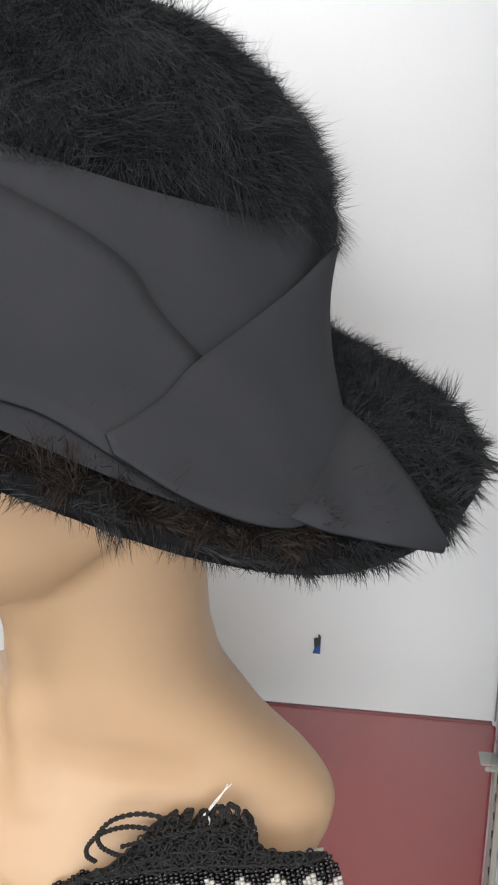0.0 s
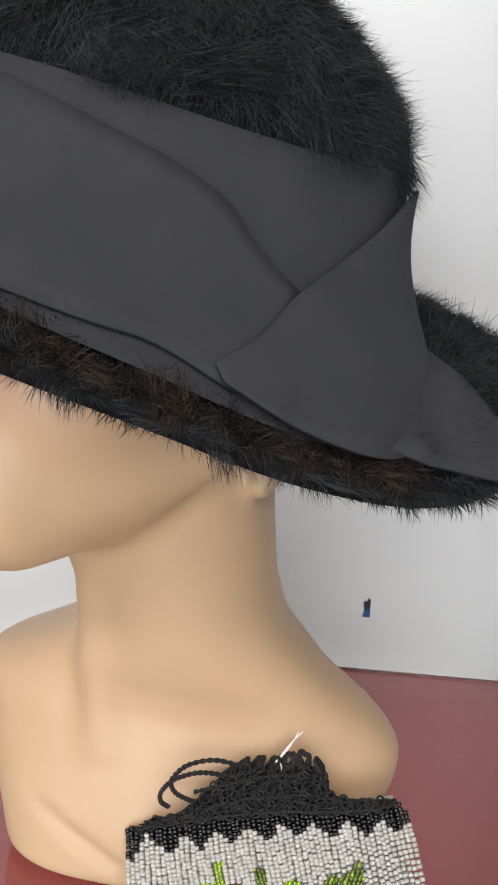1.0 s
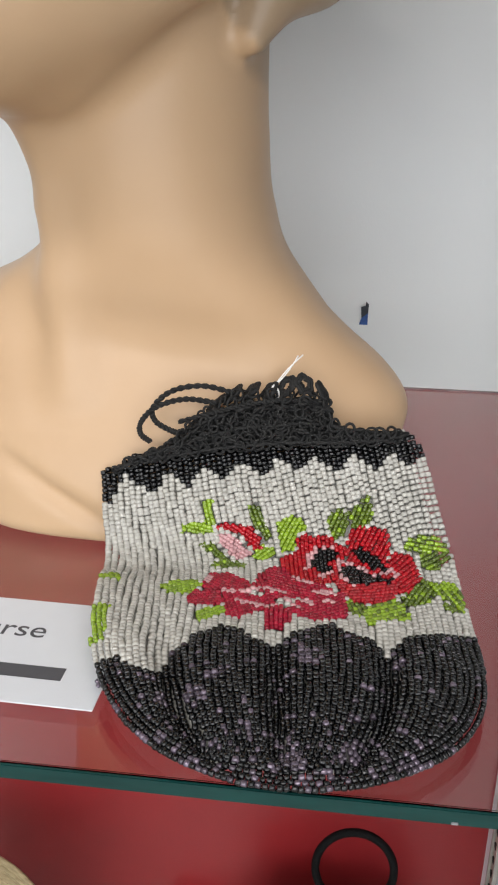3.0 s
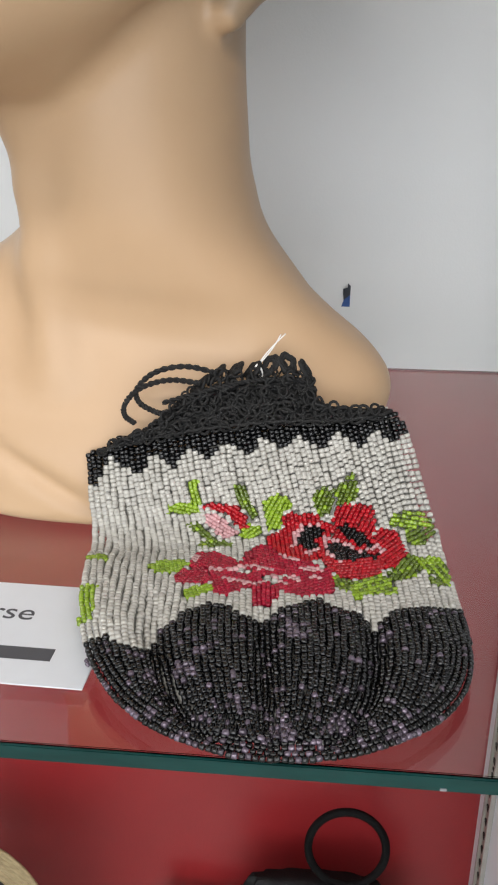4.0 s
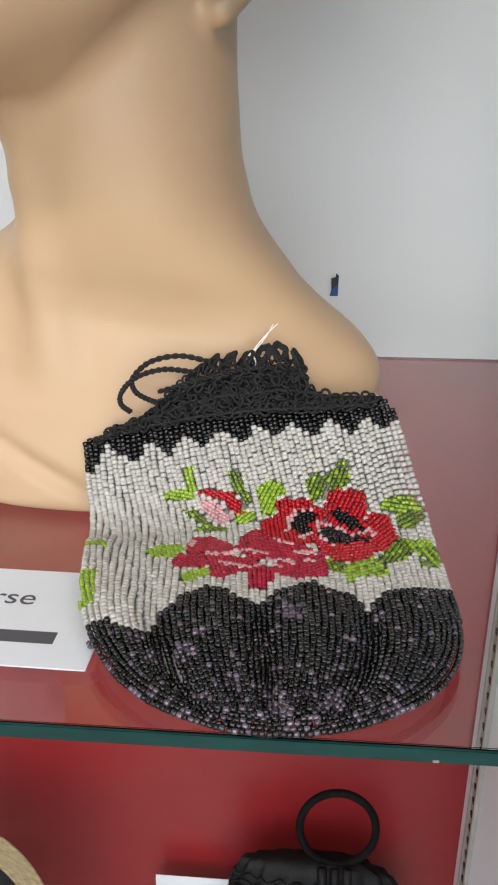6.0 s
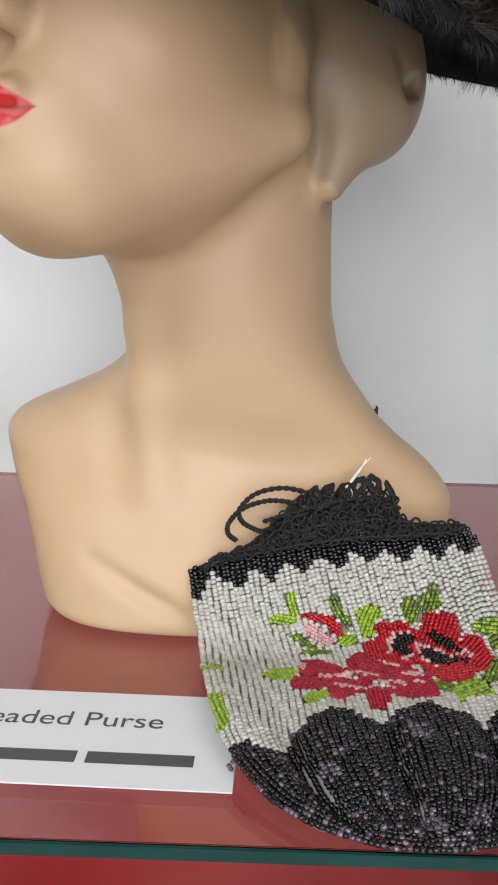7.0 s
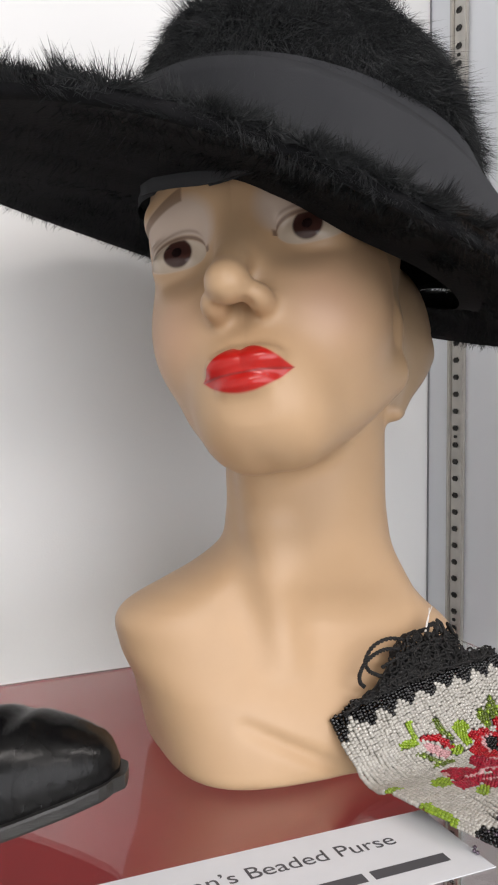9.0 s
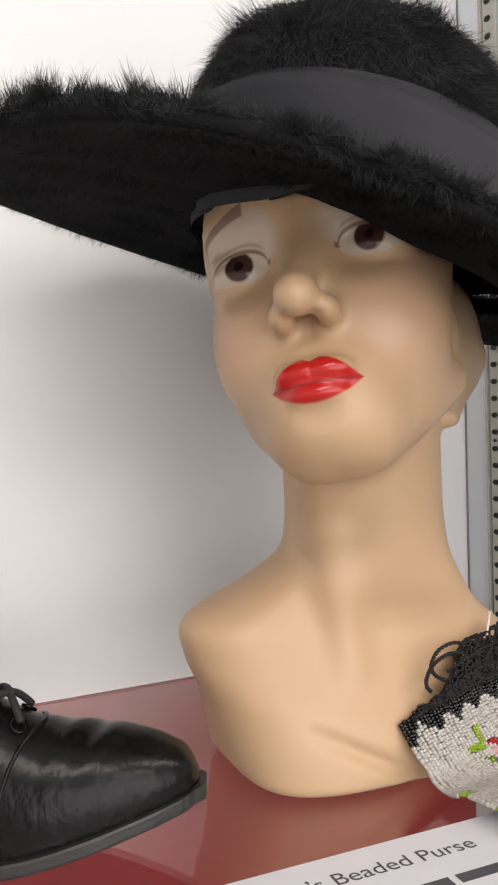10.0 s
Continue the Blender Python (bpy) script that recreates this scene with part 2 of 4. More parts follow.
def head_form(p):
    m = mirror(p)
    d = egg(p, (0, 0.085, 0.035), (0.079, 0.092, 0.098))
    d = smin(d, egg(p, (0, 0.064, -0.035), (0.061, 0.068, 0.082)), 0.03)
    d = smin(d, egg(m, (0.028, 0.038, -0.042), (0.035, 0.039, 0.038)), 0.03)
    d = smin(d, egg(p, (0, 0.0170, -0.0985), (0.032, 0.030, 0.0235)), 0.028)
    d = smin(d, rod(m, (0.012, 0.022, -0.104), (0.058, 0.090, -0.064), 0.015, 0.013), 0.022)
    d = smin(d, egg(p, (0, 0.010, -0.080), (0.030, 0.026, 0.026)), 0.02)
    # brow and eye sockets
    d = smin(d, rod(m, (0.010, 0.004, 0.028), (0.050, 0.016, 0.030), 0.008, 0.008), 0.02)
    d = smax(d, -egg(m, (0.036, -0.012, -0.004), (0.022, 0.017, 0.015)), 0.014)
    d = smin(d, egg(m, (0.0385, 0.0180, -0.001), (0.0200, 0.0175, 0.0140)), 0.005)
    d = smin(d, rod(m, (0.023, 0.0050, 0.0105), (0.054, 0.0120, 0.0105), 0.0026, 0.0024), 0.006)
    # nose
    d = smin(d, rod(p, (0, 0.006, 0.012), (0, -0.0320, -0.0350), 0.0080, 0.0100), 0.014)
    d = smin(d, egg(p, (0, -0.0345, -0.0385), (0.0085, 0.0095, 0.0085)), 0.009)
    d = smin(d, egg(m, (0.0128, -0.0180, -0.0430), (0.0062, 0.0115, 0.0072)), 0.009)
    d = smax(d, -egg(m, (0.0072, -0.0290, -0.0500), (0.0024, 0.0045, 0.0028)), 0.004)
    # mouth
    d = smin(d, egg(m, (0.006, -0.0160, -0.0745), (0.0145, 0.0088, 0.0072)), 0.007)
    d = smin(d, egg(p, (0, -0.0145, -0.0862), (0.0150, 0.0092, 0.0064)), 0.005)
    d = smax(d, -egg(p, (0, -0.0290, -0.0605), (0.0030, 0.0060, 0.0080)), 0.005)
    d = smax(d, -egg(p, (0, -0.0230, -0.1005), (0.0150, 0.0060, 0.0050)), 0.008)
    # ear, with the moulded hair behind it
    m = [np.where(p[0] < 0, p[0] * 0 - 1, p[0]), p[1], p[2]]
    e = egg(m, (0.0580, 0.146, -0.018), (0.0265, 0.0410, 0.0450))
    e = smin(e, rod(m, (0.0605, 0.142, -0.038), (0.0560, 0.130, -0.078), 0.0225, 0.0065), 0.012)
    e = smax(e, -rod(m, (0.0945, 0.128, -0.010), (0.0865, 0.148, -0.032), 0.0050, 0.0030), 0.006)
    e = smax(e, -rod(m, (0.0865, 0.148, -0.032), (0.0830, 0.158, -0.028), 0.0030, 0.0030), 0.006)
    e = smin(e, egg(m, (LOBE[0], LOBE[1], LOBE[2] + 0.018), (0.0095, 0.0125, 0.0200)), 0.003)
    e = smax(e, -rod(m, (LOBE[0] + 0.009, LOBE[1] - 0.013, LOBE[2] + 0.03), (LOBE[0] + 0.008, LOBE[1] - 0.010, LOBE[2] - 0.004), 0.0030, 0.0020), 0.004)
    e = smax(e, -rod(m, (LOBE[0] + 0.010, LOBE[1] + 0.013, LOBE[2] + 0.02), (LOBE[0] + 0.008, LOBE[1] + 0.006, LOBE[2] - 0.003), 0.0030, 0.0018), 0.004)
    d = smin(d, e, 0.007)
    d = smin(d, egg([-p[0], p[1], p[2]], (0.0745, 0.098, -0.018), (0.0080, 0.0160, 0.0280)), 0.006)
    return d


def torso_form(x, y, z):
    c, s = math.cos(TORSO_TURN), math.sin(TORSO_TURN)
    dx, dy = x - TORSO[0], y - TORSO[1]
    u, v = c * dx + s * dy, -s * dx + c * dy
    zs = [-0.02, 0.0, 0.012, 0.035, 0.060, 0.078, 0.090, 0.102, 0.118, 0.135, 0.155, 0.185, 0.26]
    z = z + 0.14 * u * np.clip((z - 0.012) / 0.04, 0, 1) * np.clip((0.150 - z) / 0.05, 0, 1)
    a = smooth_table(z, zs, [0.092, 0.0975, 0.102, 0.112, 0.1230, 0.1230, 0.112, 0.0945, 0.0735, 0.0580, 0.0532, 0.0525, 0.0525])
    b = smooth_table(z, zs, [0.070, 0.074, 0.0735, 0.069, 0.061, 0.056, 0.054, 0.054, 0.055, 0.054, 0.052, 0.0505, 0.050])
    f = smooth_table(z, zs, [0.0, 0.0, 0.0, 0.0, 0.004, 0.006, 0.007, 0.006, 0.002, -0.003, -0.007, -0.010, -0.011])
    k = smooth_table(z, zs, [3.8, 3.8, 3.4, 2.7, 2.25, 2.2, 2.2, 2.2, 2.2, 2.1, 2.05, 2.0, 2.0])
    g = smooth_table(z, zs, [0, 0, 0, 0, 0, -0.001, -0.001, -0.001, 0.0015, 0.0025, 0.0008, -0.001, -0.001])
    d = ((np.abs(u - g) / a)**k + (np.abs(v - f) / b)**k)**(1 / k) - 1
    d = d * np.minimum(a, b)
    d = smax(d, -z + 0.0005, 0.010)
    d = smax(d, z - 0.262, 0.01)
    return d


def bust_form(x, y, z):
    p = head_frame(x, y, z)
    d = smin(torso_form(x, y, z), head_form(p), 0.010)
    # throat under the far side of the jaw, and the cord of the neck with a hollow beside it
    d = smin(d, rod((x, y, z), (-0.112, 0.190, 0.150), (-0.120, 0.178, 0.205), 0.0120, 0.0210), 0.012)
    d = smin(d, rod((x, y, z), (-0.117, 0.1800, 0.150), (-0.112, 0.1720, 0.072), 0.0050, 0.0050), 0.020)
    d = smax(d, -rod((x, y, z), (-0.1440, 0.1800, 0.128), (-0.1330, 0.1540, 0.078), 0.0005, 0.0005), 0.020)
    # moulded crease low on the chest
    d = smax(d, -rod((x, y, z), (-0.146, 0.152, 0.040), (-0.080, 0.139, 0.004), 0.0010, 0.0022), 0.009)
    return d


def project(form, pts, step, rounds):
    """Moves points onto the surface form = 0."""
    for _ in range(rounds):
        e = step * 0.3
        d0 = form(*pts.T)
        grad = np.stack([(form(*(pts + np.eye(3)[k] * e).T) - form(*(pts - np.eye(3)[k] * e).T)) / (2 * e) for k in range(3)], 1)
        pts = pts - np.clip(d0 / np.maximum((grad**2).sum(1), 0.2), -step * 0.5, step * 0.5)[:, None] * grad
    return pts


def surface_net(form, lo, hi, step):
    """A quad mesh of the surface form = 0, one vertex for each cell that it crosses."""
    ax = [np.arange(lo[i], hi[i] + step, step, dtype=np.float32) for i in range(3)]
    g = np.empty([len(a) for a in ax], np.float32)
    for i in range(0, len(ax[0]), 16):
        X, Y, Z = np.meshgrid(ax[0][i:i + 16], ax[1], ax[2], indexing="ij")
        g[i:i + 16] = form(X, Y, Z)
    inside = g < 0
    n = [s - 1 for s in g.shape]
    count = np.zeros(n, np.int8)
    for a in (0, 1):
        for b in (0, 1):
            for c in (0, 1):
                count += inside[a:n[0] + a, b:n[1] + b, c:n[2] + c]
    cell = (count > 0) & (count < 8)
    ids = np.full(n, -1, np.int64)
    idx = np.argwhere(cell)
    ids[cell] = np.arange(len(idx))
    pts = np.array(lo) + (idx + 0.5) * step
    pts = project(form, pts, step, 6)
    faces = []
    for k in range(3):
        a, b = [q for q in range(3) if q != k]
        s0 = [slice(1, -1)] * 3
        s0[k] = slice(0, -1)
        s1 = list(s0)
        s1[k] = slice(1, None)
        change = inside[tuple(s0)] != inside[tuple(s1)]
        at = np.argwhere(change)
        flip = inside[tuple(s0)][change]
        off = np.array([1, 1, 1])
        off[k] = 0
        at = at + off
        ok = np.all(at < np.array(n), 1)
        at, flip = at[ok], flip[ok]
        da, db = np.zeros(3, int), np.zeros(3, int)
        da[a], db[b] = 1, 1
        q = [ids[tuple((at + o).T)] for o in (-da - db, -db, 0 * da, -da)]
        q = np.stack(q, 1)
        if k == 1:
            flip = ~flip
        q[~flip] = q[~flip][:, ::-1]
        faces.append(q)
    faces = np.concatenate(faces)
    return pts, faces[(faces >= 0).all(1)]


def bust_material():
    m = material("painted_mannequin_skin", (0.52, 0.345, 0.205), 0.40, second=(0.485, 0.315, 0.18), scale=14, bump=0.03, bump_scale=350, spec=0.45)
    n, l = m.node_tree.nodes, m.node_tree.links
    b = n["Principled BSDF"]
    base = b.inputs["Base Color"].links[0].from_socket
    rough = b.inputs["Roughness"].links[0].from_socket
    for name, colour, gloss in (("hair", (0.36, 0.25, 0.155), 0.42), ("lid", (0.46, 0.40, 0.365), 0.4), ("blush", (0.60, 0.33, 0.24), 0.42), ("brow", (0.16, 0.09, 0.05), 0.5), ("white", (0.50, 0.41, 0.32), 0.25),
                                ("iris", (0.050, 0.021, 0.017), 0.15), ("pupil", (0.012, 0.006, 0.006), 0.1), ("line", (0.10, 0.05, 0.035), 0.4), ("lip", (0.46, 0.014, 0.010), 0.19), ("seam", (0.16, 0.006, 0.005), 0.4)):
        a = n.new("ShaderNodeAttribute")
        a.attribute_name = name
        c = n.new("ShaderNodeMix")
        c.data_type = "RGBA"
        l.new(a.outputs["Fac"], c.inputs[0])
        l.new(base, c.inputs[6])
        c.inputs[7].default_value = (*colour, 1)
        base = c.outputs[2]
        r = n.new("ShaderNodeMix")
        l.new(a.outputs["Fac"], r.inputs[0])
        l.new(rough, r.inputs[2])
        r.inputs[3].default_value = gloss
        rough = r.outputs[0]
    l.new(base, b.inputs["Base Color"])
    l.new(rough, b.inputs["Roughness"])
    return m


def bust():
    pts, faces = surface_net(bust_form, (-0.235, 0.07, -0.004), (0.075, 0.325, 0.45), 0.0019)
    me = bpy.data.meshes.new("mannequin_bust")
    me.from_pydata(pts.tolist(), [], faces.tolist())
    me.update()
    ob = new("mannequin_bust", me)
    me.materials.append(bust_material())
    finish(ob, True)
    # finer faces on the front of the face
    bm = bmesh.new()
    bm.from_mesh(me)
    p = np.stack(head_frame(*pts.T), 1)
    near = (p[:, 1] < 0.030) & (p[:, 2] > -0.108) & (p[:, 2] < 0.055)
    bm.verts.ensure_lookup_table()
    edges = [e for e in bm.edges if near[e.verts[0].index] and near[e.verts[1].index]]
    bmesh.ops.subdivide_edges(bm, edges=edges, cuts=2, use_grid_fill=True)
    bm.to_mesh(me)
    bm.free()
    pts = np.empty(len(me.vertices) * 3)
    me.vertices.foreach_get("co", pts)
    pts = project(bust_form, pts.reshape(-1, 3), 0.0006, 4)
    me.vertices.foreach_set("co", pts.ravel())
    me.update()
    finish(ob, True)
    p = np.stack(head_frame(*pts.T), 1)
    X, Y, Z = p.T
    front = Y < 0.05

    def step(v, w=0.0012):
        return np.clip(0.5 - v / w, 0, 1) * front

    ax = np.abs(X)
    # lips: cupid's bow above, full curve below, pointed corners
    t = np.clip(ax / 0.0245, 0, 1)
    top = -0.0800 + 0.0142 * (1 - t**1.7) - 0.0032 * np.exp(-(ax / 0.0035)**2)
    low = -0.0800 - 0.0112 * (1 - t**2.2)
    lip = step(np.maximum(np.maximum(Z - top, low - Z), ax - 0.0245))
    # the parting's shade is put into the colour, no groove is cut
    seam = np.clip(1 - np.abs(Z + 0.0802 + 0.0012 * (1 - t**2)) / 0.0009, 0, 1) * (lip > 0.5) * 0.85
    # eyes, wide open under arched lids
    e = ax - 0.0385
    up = 0.0098 * np.sqrt(np.clip(1 - (e / 0.0182)**2, 0, 1)) - 0.001
    dn = -0.0080 * np.sqrt(np.clip(1 - (e / 0.0182)**2, 0, 1)) - 0.001
    eye = np.maximum(np.maximum(Z - up, dn - Z), np.abs(e) - 0.0180)
    ball = np.sqrt((e + 0.001)**2 + (Z - 0.0012)**2)
    white, iris = step(eye), step(np.maximum(ball - 0.0085, eye))
    pupil = step(np.maximum(ball - 0.0030, eye))
    line = np.clip(step(eye - 0.0022) - white, 0, 1) * (Z > -0.002) * 0.8
    crease = np.clip(1 - np.abs(Z - up - 0.0046) / 0.0013, 0, 1) * np.clip((0.0185 - np.abs(e)) / 0.004, 0, 1) * front
    line = np.maximum(line, crease * 0.5)
    lid = step(np.sqrt((e / 0.026)**2 + ((Z - 0.012) / 0.020)**2) * 0.02 - 0.02, 0.006) * (1 - white) * np.clip((Z - up) / 0.003, 0, 1) * 0.6
    w = np.clip((ax - 0.031) / 0.033, 0, 1)
    arch = 0.0325 - 0.012 * w**1.6
    brow = step(np.maximum(np.abs(Z - arch) - 0.0046 + 0.0030 * w, np.abs(ax - 0.047) - 0.017)) * 0.8
    blush = np.exp(-((ax - 0.045) / 0.02)**2 - ((Z + 0.045) / 0.024)**2) * 0.35 * front
    # moulded hair behind the ear, a shade browner
    hair = np.clip((Y - LOBE[1] - 0.011 - 0.92 * (LOBE[2] - Z)) / 0.003, 0, 1) * np.clip((X - 0.032) / 0.006, 0, 1) * np.clip((Z + 0.092) / 0.006, 0, 1)
    for name, v in (("hair", hair), ("lip", lip), ("seam", seam), ("white", white), ("iris", iris), ("pupil", pupil), ("line", line), ("lid", lid), ("brow", brow), ("blush", blush)):
        at = me.attributes.new(name, "FLOAT", "POINT")
        at.data.foreach_set("value", v.astype(np.float32))
    return tagged(ob, "painted mannequin bust with red lips standing on the glass shelf", "mannequin bust")


bust()


# ---- fur hat ----
fur_black = material("black_fur", (0.0140, 0.0153, 0.0163), 0.7, second=(0.031, 0.033, 0.0345), scale=60, spec=0.25, by_island=0.5)
fur_brown = material("brown_black_fur", (0.0125, 0.0095, 0.008), 0.7, second=(0.030, 0.0205, 0.015), scale=45, spec=0.25, by_island=0.5)
# darker copy of the black fur: the brim's own shade is in its colour
fur_shaded = material("black_shaded_fur", (0.0065, 0.0078, 0.0082), 0.75, second=(0.014, 0.0165, 0.017), scale=60, spec=0.14, by_island=0.5)
felt_black = material("black_felt", (0.006, 0.0062, 0.007), 0.95, second=(0.010, 0.010, 0.011), scale=90, bump=0.5, bump_scale=500, spec=0.10)
ribbon_cloth = material("charcoal_grosgrain", (0.024, 0.0252, 0.0285), 0.8, second=(0.033, 0.034, 0.0375), scale=30, bump=0.25, bump_scale=1500, spec=0.18, stretch=(1, 1, 0.2))

HAT = Vector((-0.080, 0.190, 0.0))
RIM_A = [-180, -150, -128, -105, -80, -60, -45, -25, 0, 30, 60, 100, 140, 180]
RIM_Z = [0.377, 0.367, 0.347, 0.319, 0.292, 0.268, 0.256, 0.256, 0.267, 0.281, 0.304, 0.345, 0.374, 0.377]
RIM_R = [0.265, 0.224, 0.190, 0.175, 0.170, 0.172, 0.175, 0.182, 0.188, 0.188, 0.188, 0.196, 0.228, 0.265]


def rim(a):
    """Radius and height of the brim's edge at azimuth a in degrees."""
    a = (np.asarray(a, float) + 180) % 360 - 180
    return smooth_table(a, RIM_A, RIM_R), smooth_table(a, RIM_A, RIM_Z)


INNER_Z = [0.363, 0.357, 0.343, 0.323, 0.309, 0.300, 0.295, 0.292, 0.296, 0.306, 0.320, 0.340, 0.356, 0.363]


def brim_point(a, t, lift=0.0):
    """t 0 at the crown, 1 at the edge."""
    r1, z1 = rim(a)
    r0 = 0.090
    r = r0 + (r1 - r0) * t
    z = smooth_table((np.asarray(a, float) + 180) % 360 - 180, RIM_A, INNER_Z) * (1 - t**1.3) + z1 * t**1.3 + 0.006 * np.sin(t * math.pi)
    q = np.radians(a)
    return np.stack([HAT.x + r * np.cos(q), HAT.y + r * np.sin(q), z + lift], -1)


def crown_point(a, s, out=0.0):
    """s 0 at the brim, 1 at the top."""
    s = np.asarray(s, float)
    q = np.radians(a)
    r = smooth_table(s, [0, 0.15, 0.35, 0.5, 0.65, 0.8, 0.9, 0.97, 1.0], [0.105, 0.1065, 0.109, 0.108, 0.098, 0.0795, 0.0605, 0.034, 0.0])
    h = smooth_table(s, [0, 0.15, 0.35, 0.5, 0.65, 0.8, 0.9, 0.97, 1.0], [0.0, 0.022, 0.050, 0.074, 0.102, 0.126, 0.138, 0.1432, 0.1437])
    r = r * (1.0 - 0.02 * np.cos(2 * q + 1.15)) + out
    # drawn in by the ribbon on one side
    r = r - 0.012 * np.clip((0.50 - s) / 0.20, 0, 1) * np.clip(np.cos(q), 0, 1)**1.5
    x, y = r * np.cos(q), r * np.sin(q)
    # the top sinks towards the back
    h = h - 0.020 * np.clip(0.42 + (0.5 * x + 0.866 * y) / 0.12, 0, 1.4) * np.clip((s - 0.35) / 0.5, 0, 1)
    # axis leaning with the brim
    z = 0.328 - 0.22 * x * (1 - 0.3 * s) + 0.02 * y + h
    return np.stack([HAT.x + 0.0055 + x + 0.02 * h, HAT.y + 0.0225 + y - 0.02 * h, z + 0 * q], -1)


def sheet(fn, us, vs, close=False):
    verts = np.array([[fn(u, v) for u in us] for v in vs]).reshape(-1, 3)
    n, faces = len(us), []
    for j in range(len(vs) - 1):
        for i in range(n if close else n - 1):
            k = (i + 1) % n
            faces.append((j * n + i, j * n + k, (j + 1) * n + k, (j + 1) * n + i))
    return verts, faces


def strands(roots, dirs, lengths, rng, width=0.0004, droop=0.5, curl=0.3, tuft_bend=0.0):
    """Tapered bent hairs, each three faces long."""
    n = len(roots)
    side = np.cross(dirs, rng.normal(size=(n, 3)))
    side /= np.linalg.norm(side, axis=1)[:, None] + 1e-9
    bend = rng.normal(size=(n, 3)) * curl + tuft_bend
    bend[:, 2] -= droop
    L = lengths[:, None]
    rows = []
    for t, w in ((0, 1.0), (0.4, 0.8), (0.75, 0.5)):
        c = roots + dirs * L * t + bend * L * t * t * 0.6
        rows += [c - side * width * w / 2, c + side * width * w / 2]
    rows.append(roots + dirs * L + bend * L * 0.6)
    v = np.stack(rows, 1).reshape(-1, 3)
    o = np.arange(n)[:, None] * 7
    f4 = np.concatenate([o + [0, 1, 3, 2], o + [2, 3, 5, 4]])
    f3 = o + [4, 5, 6]
    return v.tolist(), f4.tolist() + f3.tolist()


def fur(name, parent, mat, fn, a_range, t_range, n, length, rng, lean, droop, label, tufts=260, width=0.00050, spread=0.012):
    """Hair over a surface fn(a, t), gathered in tufts that lean together."""
    ta, tt = rng.uniform(*a_range, tufts), rng.uniform(*t_range, tufts)
    lean_t = rng.normal(size=(tufts, 3)) * 0.75
    long_t = rng.uniform(0.6, 1.15, tufts)
    bend_t = rng.normal(size=(tufts, 3)) * 0.75
    k = rng.integers(0, tufts, n)
    a = ta[k] + rng.normal(size=n) * (a_range[1] - a_range[0]) * spread
    t = np.clip(tt[k] + rng.normal(size=n) * (t_range[1] - t_range[0]) * 0.06, *t_range)
    p = fn(a, t)
    e = 0.4
    da, dt = fn(a + e, t) - p, fn(a, np.clip(t + 0.01, 0, 1.05)) - p
    nor = np.cross(da, dt)
    nor /= np.linalg.norm(nor, axis=1)[:, None] + 1e-9
    dt /= np.linalg.norm(dt, axis=1)[:, None] + 1e-9
    d = nor * lean[0] + dt * lean[1] + lean_t[k] * 0.8 + rng.normal(size=(n, 3)) * 0.12
    d /= np.linalg.norm(d, axis=1)[:, None]
    v, f = strands(p, d, length * long_t[k] * rng.uniform(0.6, 1.0, n), rng, width, droop, 0.45, bend_t[k])
    return tagged(mesh_part(name, v, f, mat, parent, label, smooth=False), kind="stuff")


